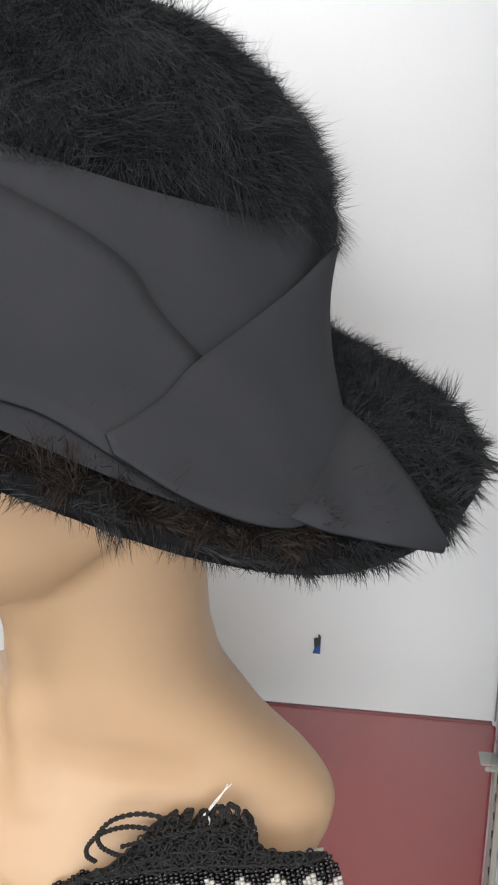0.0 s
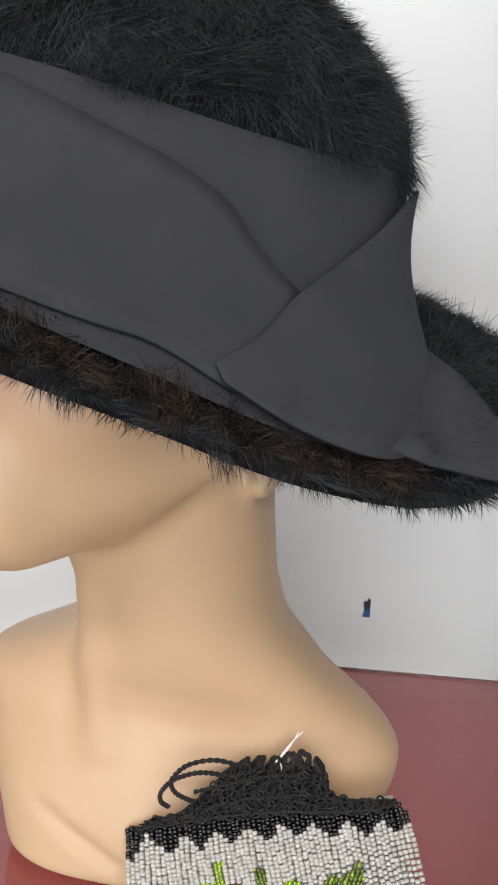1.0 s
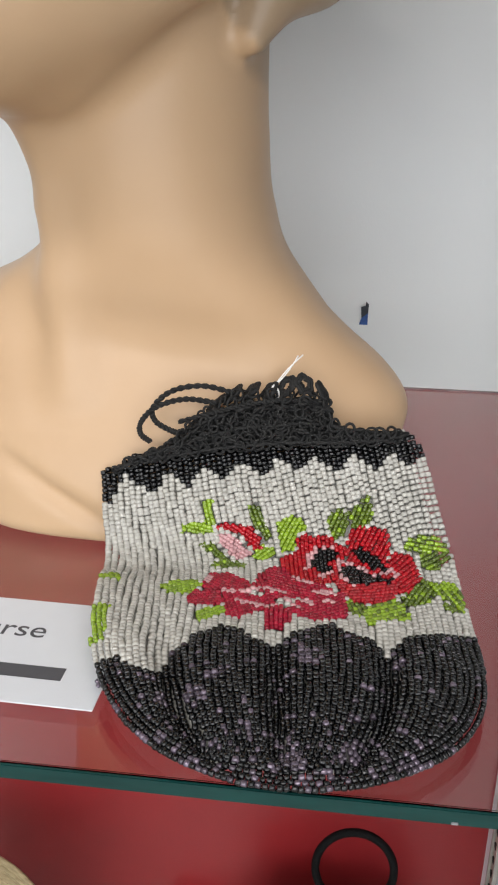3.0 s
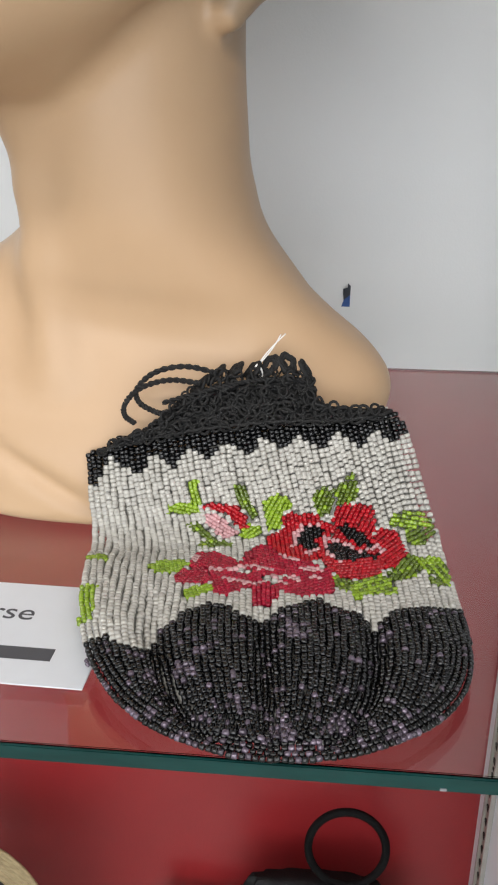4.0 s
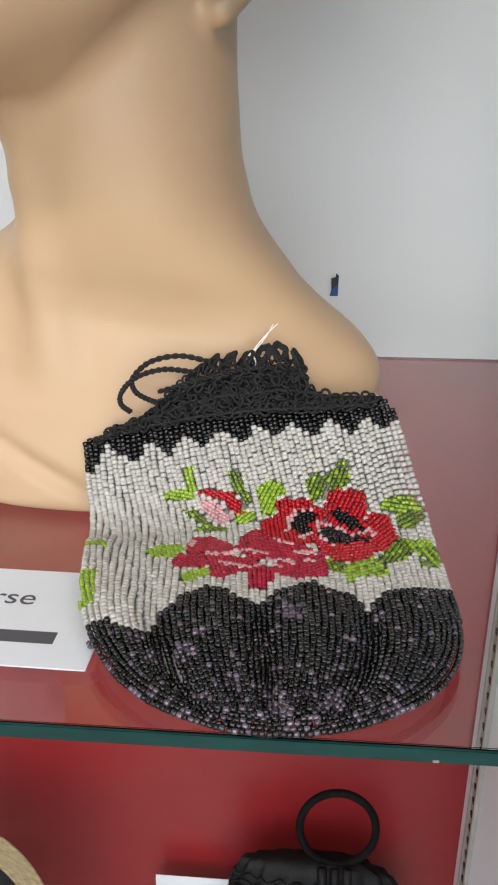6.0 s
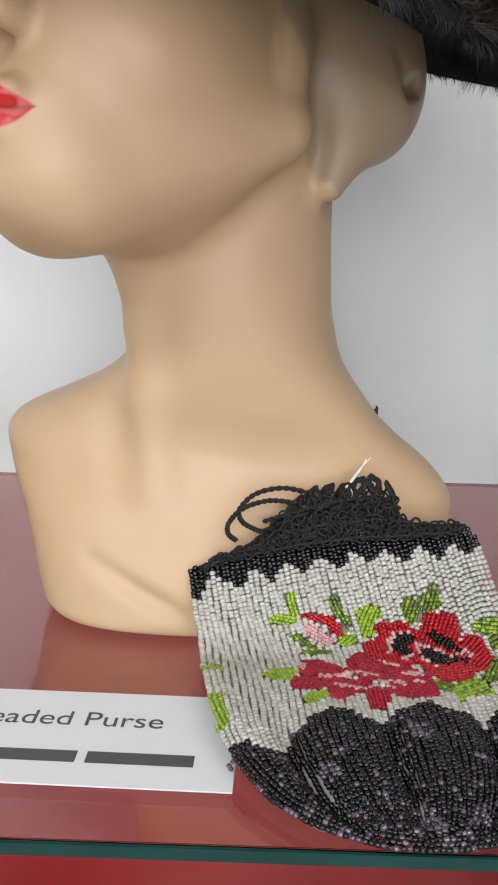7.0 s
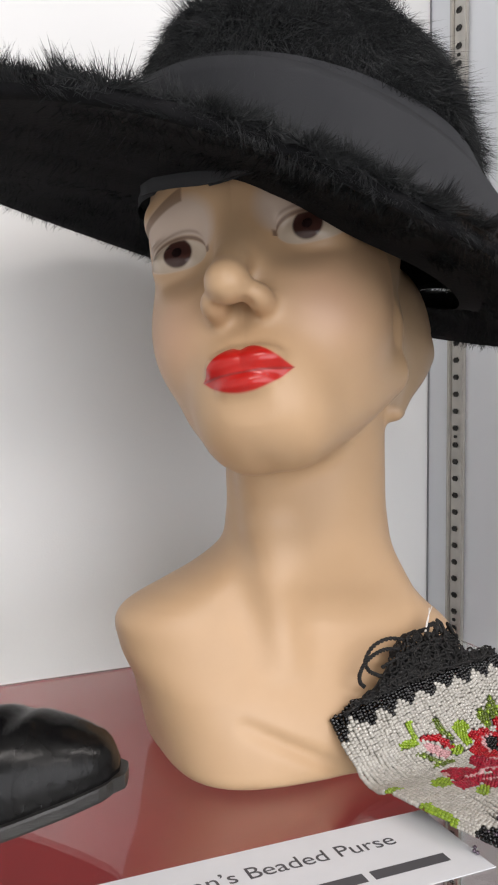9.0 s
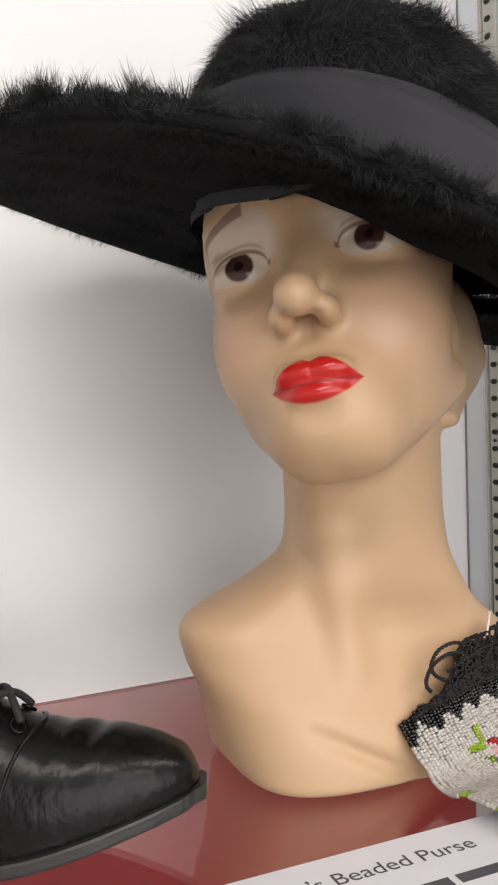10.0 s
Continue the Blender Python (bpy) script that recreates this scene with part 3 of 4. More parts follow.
def hat():
    rng = np.random.default_rng(7)
    root = tagged(new("fur_hat"), "black fur hat with a wide tilted brim and charcoal ribbon", "hat")
    az = np.arange(0, 360, 3.0)
    # crown
    v, f = sheet(lambda a, s: crown_point(a, s, -0.002), az, np.linspace(0, 0.999, 30), True)
    crown = mesh_part("crown", v, f, felt_black, root)
    fur("fur", crown, fur_black, lambda a, s: crown_point(a, s), (0, 360), (0.43, 1.0), 86000, 0.0122, rng, (0.42, -0.8), 0.6, "long black fur", 800, width=0.00032)
    # brim, a closed skin with a thick edge
    ts = np.linspace(0, 1, 14)
    ring = [(t, 0.005 * (1 - 0.3 * t)) for t in ts] + [(1.02, 0.0)] + [(t, -0.005) for t in ts[::-1]]
    v, f = sheet(lambda a, k: brim_point(a, ring[int(k)][0], ring[int(k)][1]), az, range(len(ring)), True)
    brim = mesh_part("brim", v, f, felt_black, root)
    up = lambda a, t: brim_point(a, t, 0.004)
    under = lambda a, t: brim_point(a, t, -0.004)
    fur("fur", brim, fur_brown, up, (-100, -44), (0.45, 1.0), 20000, 0.0085, rng, (-0.5, 0.7), 0.4, "brown-black fur", 600)
    fur("fur", brim, fur_black, up, (-152, -96), (0.45, 1.0), 16000, 0.0100, rng, (-0.5, 0.7), 0.4, "black fur", 400)
    fur("fur", brim, fur_black, up, (-46, 212), (0.08, 1.0), 44000, 0.0100, rng, (-0.6, 0.6), 0.3, "black fur", 1300, width=0.00044, spread=0.004)
    # underside hair, its colour darkened for the shade beneath the brim
    fur("fur", brim, fur_shaded, under, (-180, 180), (0.15, 1.0), 44000, 0.0065, rng, (0.30, 0.9), 0.1, "short black fur coloured darker for the brim's shade", 900, width=0.00042, spread=0.006)
    fur("edge_fur", brim, fur_black, lambda a, t: brim_point(a, t, 0.003), (-200, -92), (0.90, 1.02), 15000, 0.0110, rng, (-0.9, 0.35), 0.1, "long wisps along the brim's upper edge", 170, width=0.00036, spread=0.006)
    fur("edge_fur", brim, fur_black, lambda a, t: brim_point(a, t), (-180, 180), (0.93, 1.02), 34000, 0.0074, rng, (-0.2, 0.8), 0.3, "shaggy edge fur", 420, width=0.00036, spread=0.0030)
    # ribbon: a wide band on the crown that flares over the brim on one side
    def band(a, s, out=0.003):
        a = (np.asarray(a, float) + 180) % 360 - 180
        top = crown_point(a, 0.47 + 0.04 * np.sin(np.radians(a) * 2), out)
        low_c = crown_point(a, 0.0, out + 0.002)
        flare = np.exp(-(np.abs(a + 76) / 51)**4)
        low_b = brim_point(a, 0.86 + 0.12 * np.clip((a + 95) / 45, 0, 1), 0.005 + out)
        low = low_c * (1 - flare)[..., None] + low_b * flare[..., None]
        s = np.asarray(s, float)[..., None]
        mid = top * (1 - s) + low * s
        q = np.radians(a)
        sag = -0.006 * np.sin(s[..., 0] * math.pi) * flare
        mid = mid + np.stack([np.cos(q) * sag, np.sin(q) * sag, 0 * sag], -1)
        return mid
    v, f = sheet(lambda a, s: band(a, s), np.arange(-180, 180, 3.0), np.linspace(0, 1, 12), True)
    mesh_part("ribbon_band", v, f, ribbon_cloth, root, "charcoal grosgrain ribbon band")

    def flap(name, outline, out, label, fold=0.0):
        """A folded piece of ribbon lying on the band; outline: corners (azimuth, s), top edge then bottom edge."""
        top, low = outline
        n, m = 28, 10
        grid = []
        for j in range(m):
            row = []
            for i in range(n):
                w = i / (n - 1)
                ta, tb = smooth_table(w, [p[0] for p in top], [p[1] for p in top]), smooth_table(w, [p[0] for p in top], [p[2] for p in top])
                la, lb = smooth_table(w, [p[0] for p in low], [p[1] for p in low]), smooth_table(w, [p[0] for p in low], [p[2] for p in low])
                k = j / (m - 1)
                a, s = ta * (1 - k) + la * k, tb * (1 - k) + lb * k
                row.append(band(np.array(float(a)), np.array(float(s)), out + fold * math.sin(k * math.pi)))
            grid.append(row)
        top_v = np.array(grid).reshape(-1, 3)
        faces = [(j * n + i, j * n + i + 1, (j + 1) * n + i + 1, (j + 1) * n + i) for j in range(m - 1) for i in range(n - 1)]
        ob = mesh_part(name, top_v, faces, ribbon_cloth, root, label)
        so = ob.modifiers.new("thick", "SOLIDIFY")
        so.thickness, so.offset = 0.0016, 0
        return ob
    flap("ribbon_fold", ([(0, -178, 0.02), (0.3, -125, 0.08), (0.45, -100, 0.15), (0.6, -90, 0.19), (0.7, -80, 0.23), (0.8, -70, 0.31), (0.9, -65, 0.44), (1, -57, 0.58)],
                         [(0, -178, 0.99), (0.3, -130, 1.0), (0.5, -104, 0.98), (0.7, -86, 0.95), (0.85, -78, 0.93), (1, -69, 0.97)]), 0.006, "wide flat fold of charcoal ribbon")
    flap("ribbon_fold", ([(0, -71, 0.94), (0.25, -65, 0.77), (0.5, -58, 0.56), (0.75, -43, 0.33), (1, -13, 0.10)],
                         [(0, -70, 0.99), (0.3, -60, 1.05), (0.65, -46, 1.07), (1, -28, 1.0)]), 0.010, "crossing fold of charcoal ribbon")
    tail = [[brim_point(np.array(a0 * (1 - k) + a1 * k), np.array(t0 * (1 - k) + t1 * k), 0.012 - 0.003 * w + 0.002 * math.sin(k * 3.1))
             for k in np.linspace(0, 1, 8)] for w, a0, t0, a1, t1 in ((0, -50, 0.96, -20, 0.38), (0.35, -45, 1.00, -23.5, 0.66), (0.7, -38, 1.06, -27, 0.93), (1, -31.5, 1.15, -30, 1.14))]
    faces = [(j * 8 + i, j * 8 + i + 1, (j + 1) * 8 + i + 1, (j + 1) * 8 + i) for j in range(3) for i in range(7)]
    ob = mesh_part("ribbon_tail", np.array(tail).reshape(-1, 3), faces, ribbon_cloth, root, "pointed ribbon tail lying on the brim")
    so = ob.modifiers.new("thick", "SOLIDIFY")
    so.thickness, so.offset = 0.0016, 0
    return root


hat()


# ---- beaded purse ----
CS = [0, 0.03, 0.06, 0.10, 0.125, 0.14, 0.16, 0.18, 0.20, 0.225]
CX = [0.005, 0.004, 0.001, -0.003, -0.007, -0.0115, -0.0175, -0.0225, -0.0265, -0.030]
CY = [-0.0050, 0.0255, 0.0580, 0.0995, 0.1230, 0.135, 0.1445, 0.153, 0.1605, 0.171]
CZ = [0.0045, 0.0090, 0.0105, 0.0100, 0.0125, 0.021, 0.0375, 0.055, 0.073, 0.0955]


def purse_half(s):
    s = np.asarray(s, float)
    low = 0.0725 * np.sqrt(np.clip(1 - (1 - np.clip(s, 0, 0.065) / 0.065)**2, 0, 1))
    return np.where(s < 0.065, low, smooth_table(s, [0.065, 0.10, 0.14, 0.165, 0.18, 0.23], [0.0725, 0.0735, 0.0735, 0.0735, 0.0725, 0.0700]))


def purse_point(a, s, lift=0.0):
    """A point of the purse's front: a metres across from its middle line, s along it from the bottom."""
    a, s = np.asarray(a, float), np.asarray(s, float)
    c = np.stack([smooth_table(s, CS, t) for t in (CX, CY, CZ)], -1)
    d = np.stack([smooth_table(s + 0.001, CS, t) - smooth_table(s - 0.001, CS, t) for t in (CX, CY, CZ)], -1)
    d /= np.linalg.norm(d, axis=-1)[..., None]
    turn = np.radians(smooth_table(s, [0, 0.06, 0.11, 0.16, 0.2], [2.0, 3.0, 6.0, 12.5, 12.5]))
    bank = np.radians(smooth_table(s, [0, 0.10, 0.15, 0.2], [0, 0.5, 9.5, 10.0]))
    w = np.stack([np.cos(turn), np.sin(turn), np.tan(bank)], -1)
    w /= np.linalg.norm(w, axis=-1)[..., None]
    n = np.cross(w, d)
    n /= np.linalg.norm(n, axis=-1)[..., None]
    u = np.clip(a / np.maximum(purse_half(s), 1e-4), -1, 1)
    drop = -0.0065 * (1 - np.sqrt(1 - u**2 * 0.98)) * np.clip(s / 0.025, 0.12, 1)
    # the left side stands fuller in the middle and tucks back under the teeth
    left = np.clip((-u - 0.45) / 0.55, 0, 1)**1.5
    drop = drop + left * (0.0078 * np.exp(-((s - 0.110) / 0.050)**2) - 0.0050 * np.clip((s - 0.150) / 0.025, 0, 1))
    k = (u + 0.07) / 0.576
    cleft = np.abs(k - np.round(k)) * 0.576
    fold = (0.0016 - 0.0072 * np.exp(-(cleft / 0.070)**2)) * np.clip((0.082 - s) / 0.03, 0, 1) * np.clip(s / 0.035, 0.05, 1)
    a = a - 0.0062 * left * np.exp(-((s - 0.102) / 0.050)**2)
    return c + w * a[..., None] + n * (drop + fold + lift)[..., None]


silver_glass = material("silver_glass_beads", (0.445, 0.43, 0.395), 0.22, second=(0.385, 0.37, 0.33), scale=120, spec=0.7, by_island=0.13)
black_glass = material("jet_glass_beads", (0.0030, 0.0030, 0.0035), 0.13, spec=0.5, by_island=0.7)
# paler than jet, so that the sparkle is partly in the colour
purple_glass = material("purple_glint_beads", (0.095, 0.074, 0.098), 0.12, metal=0.45, spec=0.9, by_island=0.6)
red_glass = material("poppy_red_beads", (0.33, 0.006, 0.012), 0.22, spec=0.45, by_island=0.3)
rose_glass = material("rose_crimson_beads", (0.29, 0.005, 0.024), 0.22, spec=0.45, by_island=0.3)
pink_glass = material("pale_pink_beads", (0.50, 0.27, 0.28), 0.25, spec=0.7, by_island=0.2)
lime_glass = material("lime_green_beads", (0.205, 0.315, 0.018), 0.22, spec=0.7, by_island=0.25)
olive_glass = material("olive_green_beads", (0.085, 0.125, 0.012), 0.22, spec=0.7, by_island=0.3)
purse_lining = material("purse_grey_cloth", (0.40, 0.39, 0.355), 0.85, second=(0.33, 0.32, 0.29), scale=200, bump=0.4, bump_scale=900)
black_yarn = material("black_crochet_yarn", (0.009, 0.009, 0.0095), 0.7, second=(0.022, 0.021, 0.020), scale=300, bump=0.6, bump_scale=1600, spec=0.3)
white_thread = material("white_thread", (0.75, 0.73, 0.71), 0.7)

# flowers, leaves and lines of the bead pattern: outlines in mm across and along the purse
POPPY = [
    [(-2, 125), (6, 127), (8, 134), (12, 135), (22, 133), (28, 127), (24, 116), (22, 105), (14, 105), (3, 107), (-1, 118)],
    [(28, 128), (31, 135), (36, 136), (42, 135), (46, 135), (49, 132), (47, 126), (44, 121), (44, 111), (24, 111)],
    [(45, 121), (48, 124), (55, 123), (57, 115), (57, 110), (49, 101), (35, 104), (42, 111)],
    [(19, 110), (27, 105), (45, 109), (47, 104), (43, 97), (33, 93), (26, 94), (20, 103)],
]
BUD = [
    [(-27, 145), (-22, 146), (-12, 143), (-8, 136), (-9, 130), (-13, 131), (-16, 139), (-22, 142)],
]
ROSE = [
    [(-36, 107), (-33, 117), (-25, 116), (-17, 108), (-15, 102), (-21, 97), (-27, 99), (-34, 98)],
    [(-42, 92), (-39, 99), (-28, 100), (-25, 89), (-33, 87), (-40, 87)],
    [(-28, 100), (-17, 97), (-7, 95), (-5, 89), (-12, 84), (-23, 77), (-26, 82)],
    [(-15, 103), (-11, 115), (-5, 119), (0, 116), (6, 107), (5, 95), (-5, 95), (-13, 99)],
    [(-11, 89), (-2, 90), (2, 83), (0, 77), (-4, 74), (-10, 72), (-11, 80)],
    [(-2, 87), (8, 97), (22, 101), (23, 93), (22, 82), (11, 79), (4, 80)],
    [(-9, 118), (0, 116), (3, 109), (12, 106), (19, 101), (16, 96), (-2, 93), (-10, 95)],
]
BLUSH = [
    [(-27, 142), (-21, 141), (-17, 135), (-14, 129), (-18, 125), (-22, 128), (-26, 135)],
]
HEART = [
    [(11, 122), (15, 128), (23, 128), (24, 125), (19, 121), (19, 115), (14, 113), (11, 117)],
    [(30, 127), (36, 127), (42, 120), (43, 114), (38, 115), (32, 121), (30, 125)],
    [(23, 118), (28, 119), (36, 112), (46, 111), (45, 108), (35, 106), (26, 106), (23, 113)],
]
LIME_LEAF = [
    [(-30, 159), (-25, 158), (-26, 147), (-29, 143), (-32, 145), (-30, 152)],
    [(-41, 149), (-32, 149), (-27, 145), (-28, 142), (-42, 145)],
    [(-14, 128), (-9, 132), (-3, 131), (-4, 125), (-10, 124), (-13, 125)],
    [(1, 143), (7, 145), (14, 141), (13, 137), (8, 135), (5, 128), (-1, 128)],
    [(-52, 100), (-48, 106), (-38, 110), (-36, 104), (-41, 95), (-49, 95)],
]
LIME_TIP = [
    [(51, 126), (56, 130), (63, 131), (72, 129), (71, 125), (63, 124), (55, 124)],
    [(60, 109), (68, 111), (74, 108), (72, 96), (67, 97), (61, 104)],
    [(29, 89), (37, 97), (44, 98), (48, 90), (47, 84), (36, 83), (31, 79), (29, 83)],
    [(-37, 80), (-35, 85), (-27, 87), (-26, 82), (-32, 76), (-36, 74)],
    [(-76, 82), (-67, 81), (-67, 62), (-69, 57), (-76, 56)],
    [(-76, 111), (-67, 113), (-66, 103), (-76, 102)],
]
OLIVE_LEAF = [
    [(-35, 137), (-29, 137), (-26, 131), (-23, 125), (-17, 123), (-18, 119), (-32, 121), (-33, 124), (-27, 127), (-33, 133)],
    [(-10, 153), (-5, 152), (-5, 144), (-3, 138), (-6, 132), (-7, 137), (-10, 142)],
    [(22, 139), (26, 144), (31, 144), (33, 139), (30, 134), (25, 131), (22, 134)],
    [(32, 142), (40, 147), (45, 148), (44, 141), (41, 136), (33, 136)],
]
OLIVE_TIP = [
    [(58, 124), (66, 127), (73, 126), (71, 121), (64, 116), (59, 117)],
    [(48, 105), (55, 111), (61, 110), (62, 102), (54, 95), (46, 93)],
    [(22, 94), (26, 96), (31, 91), (29, 84), (24, 85)],
    [(58, 105), (61, 99), (71, 96), (73, 94), (64, 94)],
]
HEART_LINE = [
    [(9, 117), (11, 124), (15, 128), (23, 128)],
    [(15, 111), (19, 114)],
    [(22, 121), (24, 109), (28, 104)],
    [(24, 121), (36, 112), (46, 115), (46, 111)],
]
ROSE_LINE = [
    [(-34, 108), (-32, 113)],
    [(-27, 100), (-19, 98), (-11, 101), (-2, 98)],
    [(-21, 92), (-13, 88), (-5, 89)],
    [(3, 109), (9, 105)],
    [(-1, 93), (3, 88)],
    [(6, 93), (9, 91)],
    [(15, 94), (18, 93)],
    [(11, 99), (20, 99)],
]
SCALLOP = [(-69, 48), (-66, 50), (-61, 50), (-56, 47), (-50, 45), (-47, 50), (-45, 57), (-39, 61), (-33, 68), (-26, 72), (-20, 70), (-13, 65), (-7, 65), (-6, 64), (-3, 68), (3, 71), (17, 78), (24, 71), (30, 71), (34, 67), (37, 65), (39, 69), (46, 74), (59, 79), (75, 82)]
TEETH = [(-74, 169), (-70, 165), (-62, 177), (-50, 166), (-42, 175), (-34, 166), (-27, 174), (-18, 165), (-10, 173), (-1, 164), (7, 171), (15, 163), (24, 168), (33, 159), (41, 167), (50, 157), (58, 165), (66, 155), (71, 160)]
BAND_TOP = [(-70, 180), (-56, 183), (-39, 182), (-19, 181), (8, 178), (9, 178), (41, 172), (58, 170), (68, 171), (72, 165)]


def inside(a, s, shapes):
    """Which of the points (a, s) lie in any of the outlines."""
    x, y = a * 1000, s * 1000
    hit = np.zeros(np.shape(a), bool)
    for shape in shapes:
        odd = np.zeros(np.shape(a), bool)
        for (x0, y0), (x1, y1) in zip(shape, shape[1:] + shape[:1]):
            if y0 != y1:
                odd ^= ((y0 > y) != (y1 > y)) & (x < x0 + (y - y0) * (x1 - x0) / (y1 - y0))
        hit |= odd
    return hit


def along(a, s, lines, half):
    """Which of the points (a, s) lie within half mm of any of the lines."""
    x, y = a * 1000, s * 1000
    hit = np.zeros(np.shape(a), bool)
    for line in lines:
        for (x0, y0), (x1, y1) in zip(line, line[1:]):
            n = max((x1 - x0)**2 + (y1 - y0)**2, 0.01)
            t = np.clip(((x - x0) * (x1 - x0) + (y - y0) * (y1 - y0)) / n, 0, 1)
            hit |= np.hypot(x - x0 - t * (x1 - x0), y - y0 - t * (y1 - y0)) < half
    return hit


def edge_line(a, table):
    """Height of a pattern edge across the purse."""
    return np.interp(a * 1000, [p[0] for p in table], [p[1] for p in table]) / 1000


def bead_mesh(p, d, n, r, half):
    """Six-sided rounded glass beads at p, their holes along d."""
    w = np.cross(d, n)
    w /= np.linalg.norm(w, axis=1)[:, None]
    n = np.cross(w, d)
    rows = []
    for t, k in ((-1.0, 0.76), (-0.6, 1.0), (0.6, 1.0), (1.0, 0.76)):
        for i in range(6):
            q = math.pi * i / 3
            rows.append(p + d * (half * t)[:, None] + (w * math.cos(q) + n * math.sin(q)) * (r * k)[:, None])
    v = np.stack(rows, 1).reshape(-1, 3)
    o = np.arange(len(p))[:, None] * 24
    faces = []
    for j in range(3):
        for i in range(6):
            h = (i + 1) % 6
            faces.append(o + [j * 6 + i, j * 6 + h, j * 6 + 6 + h, j * 6 + 6 + i])
    quads = np.concatenate(faces).tolist()
    caps = np.concatenate([o + [5, 4, 3, 2, 1, 0], o + [18, 19, 20, 21, 22, 23]]).tolist()
    return v.tolist(), quads + caps


def purse():
    rng = np.random.default_rng(11)
    root = tagged(new("beaded_purse"), "silver beaded purse with red flowers and black crochet top", "purse")
    # padded body
    us, ss = 0.925 * np.sin(np.linspace(-1, 1, 41) * math.pi / 2), np.concatenate([[0.0120, 0.0128, 0.0140], np.linspace(0.017, 0.173, 44)])
    U, S = np.meshgrid(us, ss)
    A = U * purse_half(S)
    front = purse_point(A, S, np.full(A.shape, -0.0012))
    thick = 0.0075 * np.sqrt(np.clip(1 - (U / 0.926)**2, 0, 1)) * np.clip(S / 0.02, 0.2, 1) * np.clip((0.20 - S) / 0.03, 0.4, 1)
    back = purse_point(A, S, -0.0012 - thick * np.clip(1.0, 0, 1))
    back[..., 2] = np.maximum(back[..., 2], 0.0004)
    nj, ni = A.shape
    verts = np.concatenate([front.reshape(-1, 3), back.reshape(-1, 3)])
    faces, o = [], nj * ni
    for j in range(nj - 1):
        for i in range(ni - 1):
            q = (j * ni + i, j * ni + i + 1, (j + 1) * ni + i + 1, (j + 1) * ni + i)
            faces += [q, tuple(o + k for k in q[::-1])]
    for j in range(nj - 1):
        for i in (0, ni - 1):
            q = (j * ni + i, (j + 1) * ni + i, o + (j + 1) * ni + i, o + j * ni + i)
            faces.append(q if i == 0 else q[::-1])
    for i in range(ni - 1):
        for j in (0, nj - 1):
            faces.append((j * ni + i, j * ni + i + 1, o + j * ni + i + 1, o + j * ni + i))
    mesh_part("body", verts, faces, purse_lining, root, "grey cloth body under the beads")
    # strings of beads along the purse
    cols, pitch = 58, 0.00205
    la, ls, lr = [], [], []
    for c in range(cols):
        u = -0.985 + 1.97 * c / (cols - 1)
        ph = rng.uniform(0, pitch)
        s = np.arange(0.0035 + ph * 0.6, 0.190, pitch)
        s = s + rng.normal(size=len(s)) * 0.00018
        wob = 0.0003 * np.sin(s * 90 + c * 0.9) + 0.0002 * np.sin(s * 260 + c * 2.1)
        a = u * purse_half(s) + wob + rng.normal(size=len(s)) * 0.00012
        gap = 1.97 * purse_half(s) / (cols - 1)
        keep = np.ones(len(s), bool)
        for step, lim in ((2, 0.0014), (4, 0.0007), (8, 0.00035)):
            if c % step:
                keep &= gap > lim
        top = edge_line(a, BAND_TOP) + 0.0015
        keep &= s < top
        la.append(a[keep]), ls.append(s[keep])
        n_eff = np.where(gap > 0.0014, gap, np.where(gap > 0.0007, gap * 2, gap * 4))
        lr.append((np.clip(n_eff, 0.0016, 0.00265) * 0.635)[keep])
    a, s, r = np.concatenate(la), np.concatenate(ls), np.concatenate(lr)
    da, ds = np.zeros(len(a)), np.ones(len(a))
    # the lowest strings run along the rounded outline
    inner = (s > 0.060) | ((a / 0.0725)**2 + ((s - 0.065) / 0.065)**2 < 0.885**2)
    a, s, r, da, ds = a[inner], s[inner], r[inner], da[inner], ds[inner]
    for k in (0.978, 0.948, 0.918, 0.890):
        q = np.linspace(0.075, math.pi - 0.075, int(0.205 * k / pitch)) + rng.normal(size=int(0.205 * k / pitch)) * 0.002
        a = np.concatenate([a, 0.0725 * k * np.cos(q)])
        s = np.concatenate([s, 0.065 - 0.065 * k * np.sin(q)])
        r = np.concatenate([r, np.full(len(q), 0.00118)])
        da, ds = np.concatenate([da, -np.sin(q)]), np.concatenate([ds, -np.cos(q)])
    # flowers and leaves are worked petal by petal, each with its own direction of stitches
    work = [(5, OLIVE_LEAF), (5, OLIVE_TIP), (4, LIME_LEAF), (4, LIME_TIP), (3, ROSE), (2, POPPY), (2, BUD), (6, BLUSH)]
    order = [(k, shape) for k, shapes in work for shape in shapes]
    plain = ~inside(a, s, [shape for k, shape in order])
    a, s, r, da, ds = a[plain], s[plain], r[plain], da[plain], ds[plain]
    worked = [0] * len(a)
    for i, (k, shape) in enumerate(order):
        pts = np.array(shape, float) / 1000
        mid = pts.mean(0)
        axis = np.linalg.svd(pts - mid)[2][0]
        turn = math.atan2(axis[1], axis[0]) + rng.uniform(-0.25, 0.25)
        e1, e2 = np.array([math.cos(turn), math.sin(turn)]), np.array([-math.sin(turn), math.cos(turn)])
        gu, gv = np.meshgrid(np.arange(-0.03, 0.03, 0.00195), np.arange(-0.03, 0.03, 0.00185))
        gu = gu + (np.arange(len(gu)) % 2)[:, None] * 0.00097 + rng.normal(size=gu.shape) * 0.00016
        q = mid + gu[..., None] * e1 + (gv + 4.5 * gu**2 + rng.normal(size=gu.shape) * 0.0001)[..., None] * e2
        qa, qs = q[..., 0].ravel(), q[..., 1].ravel()
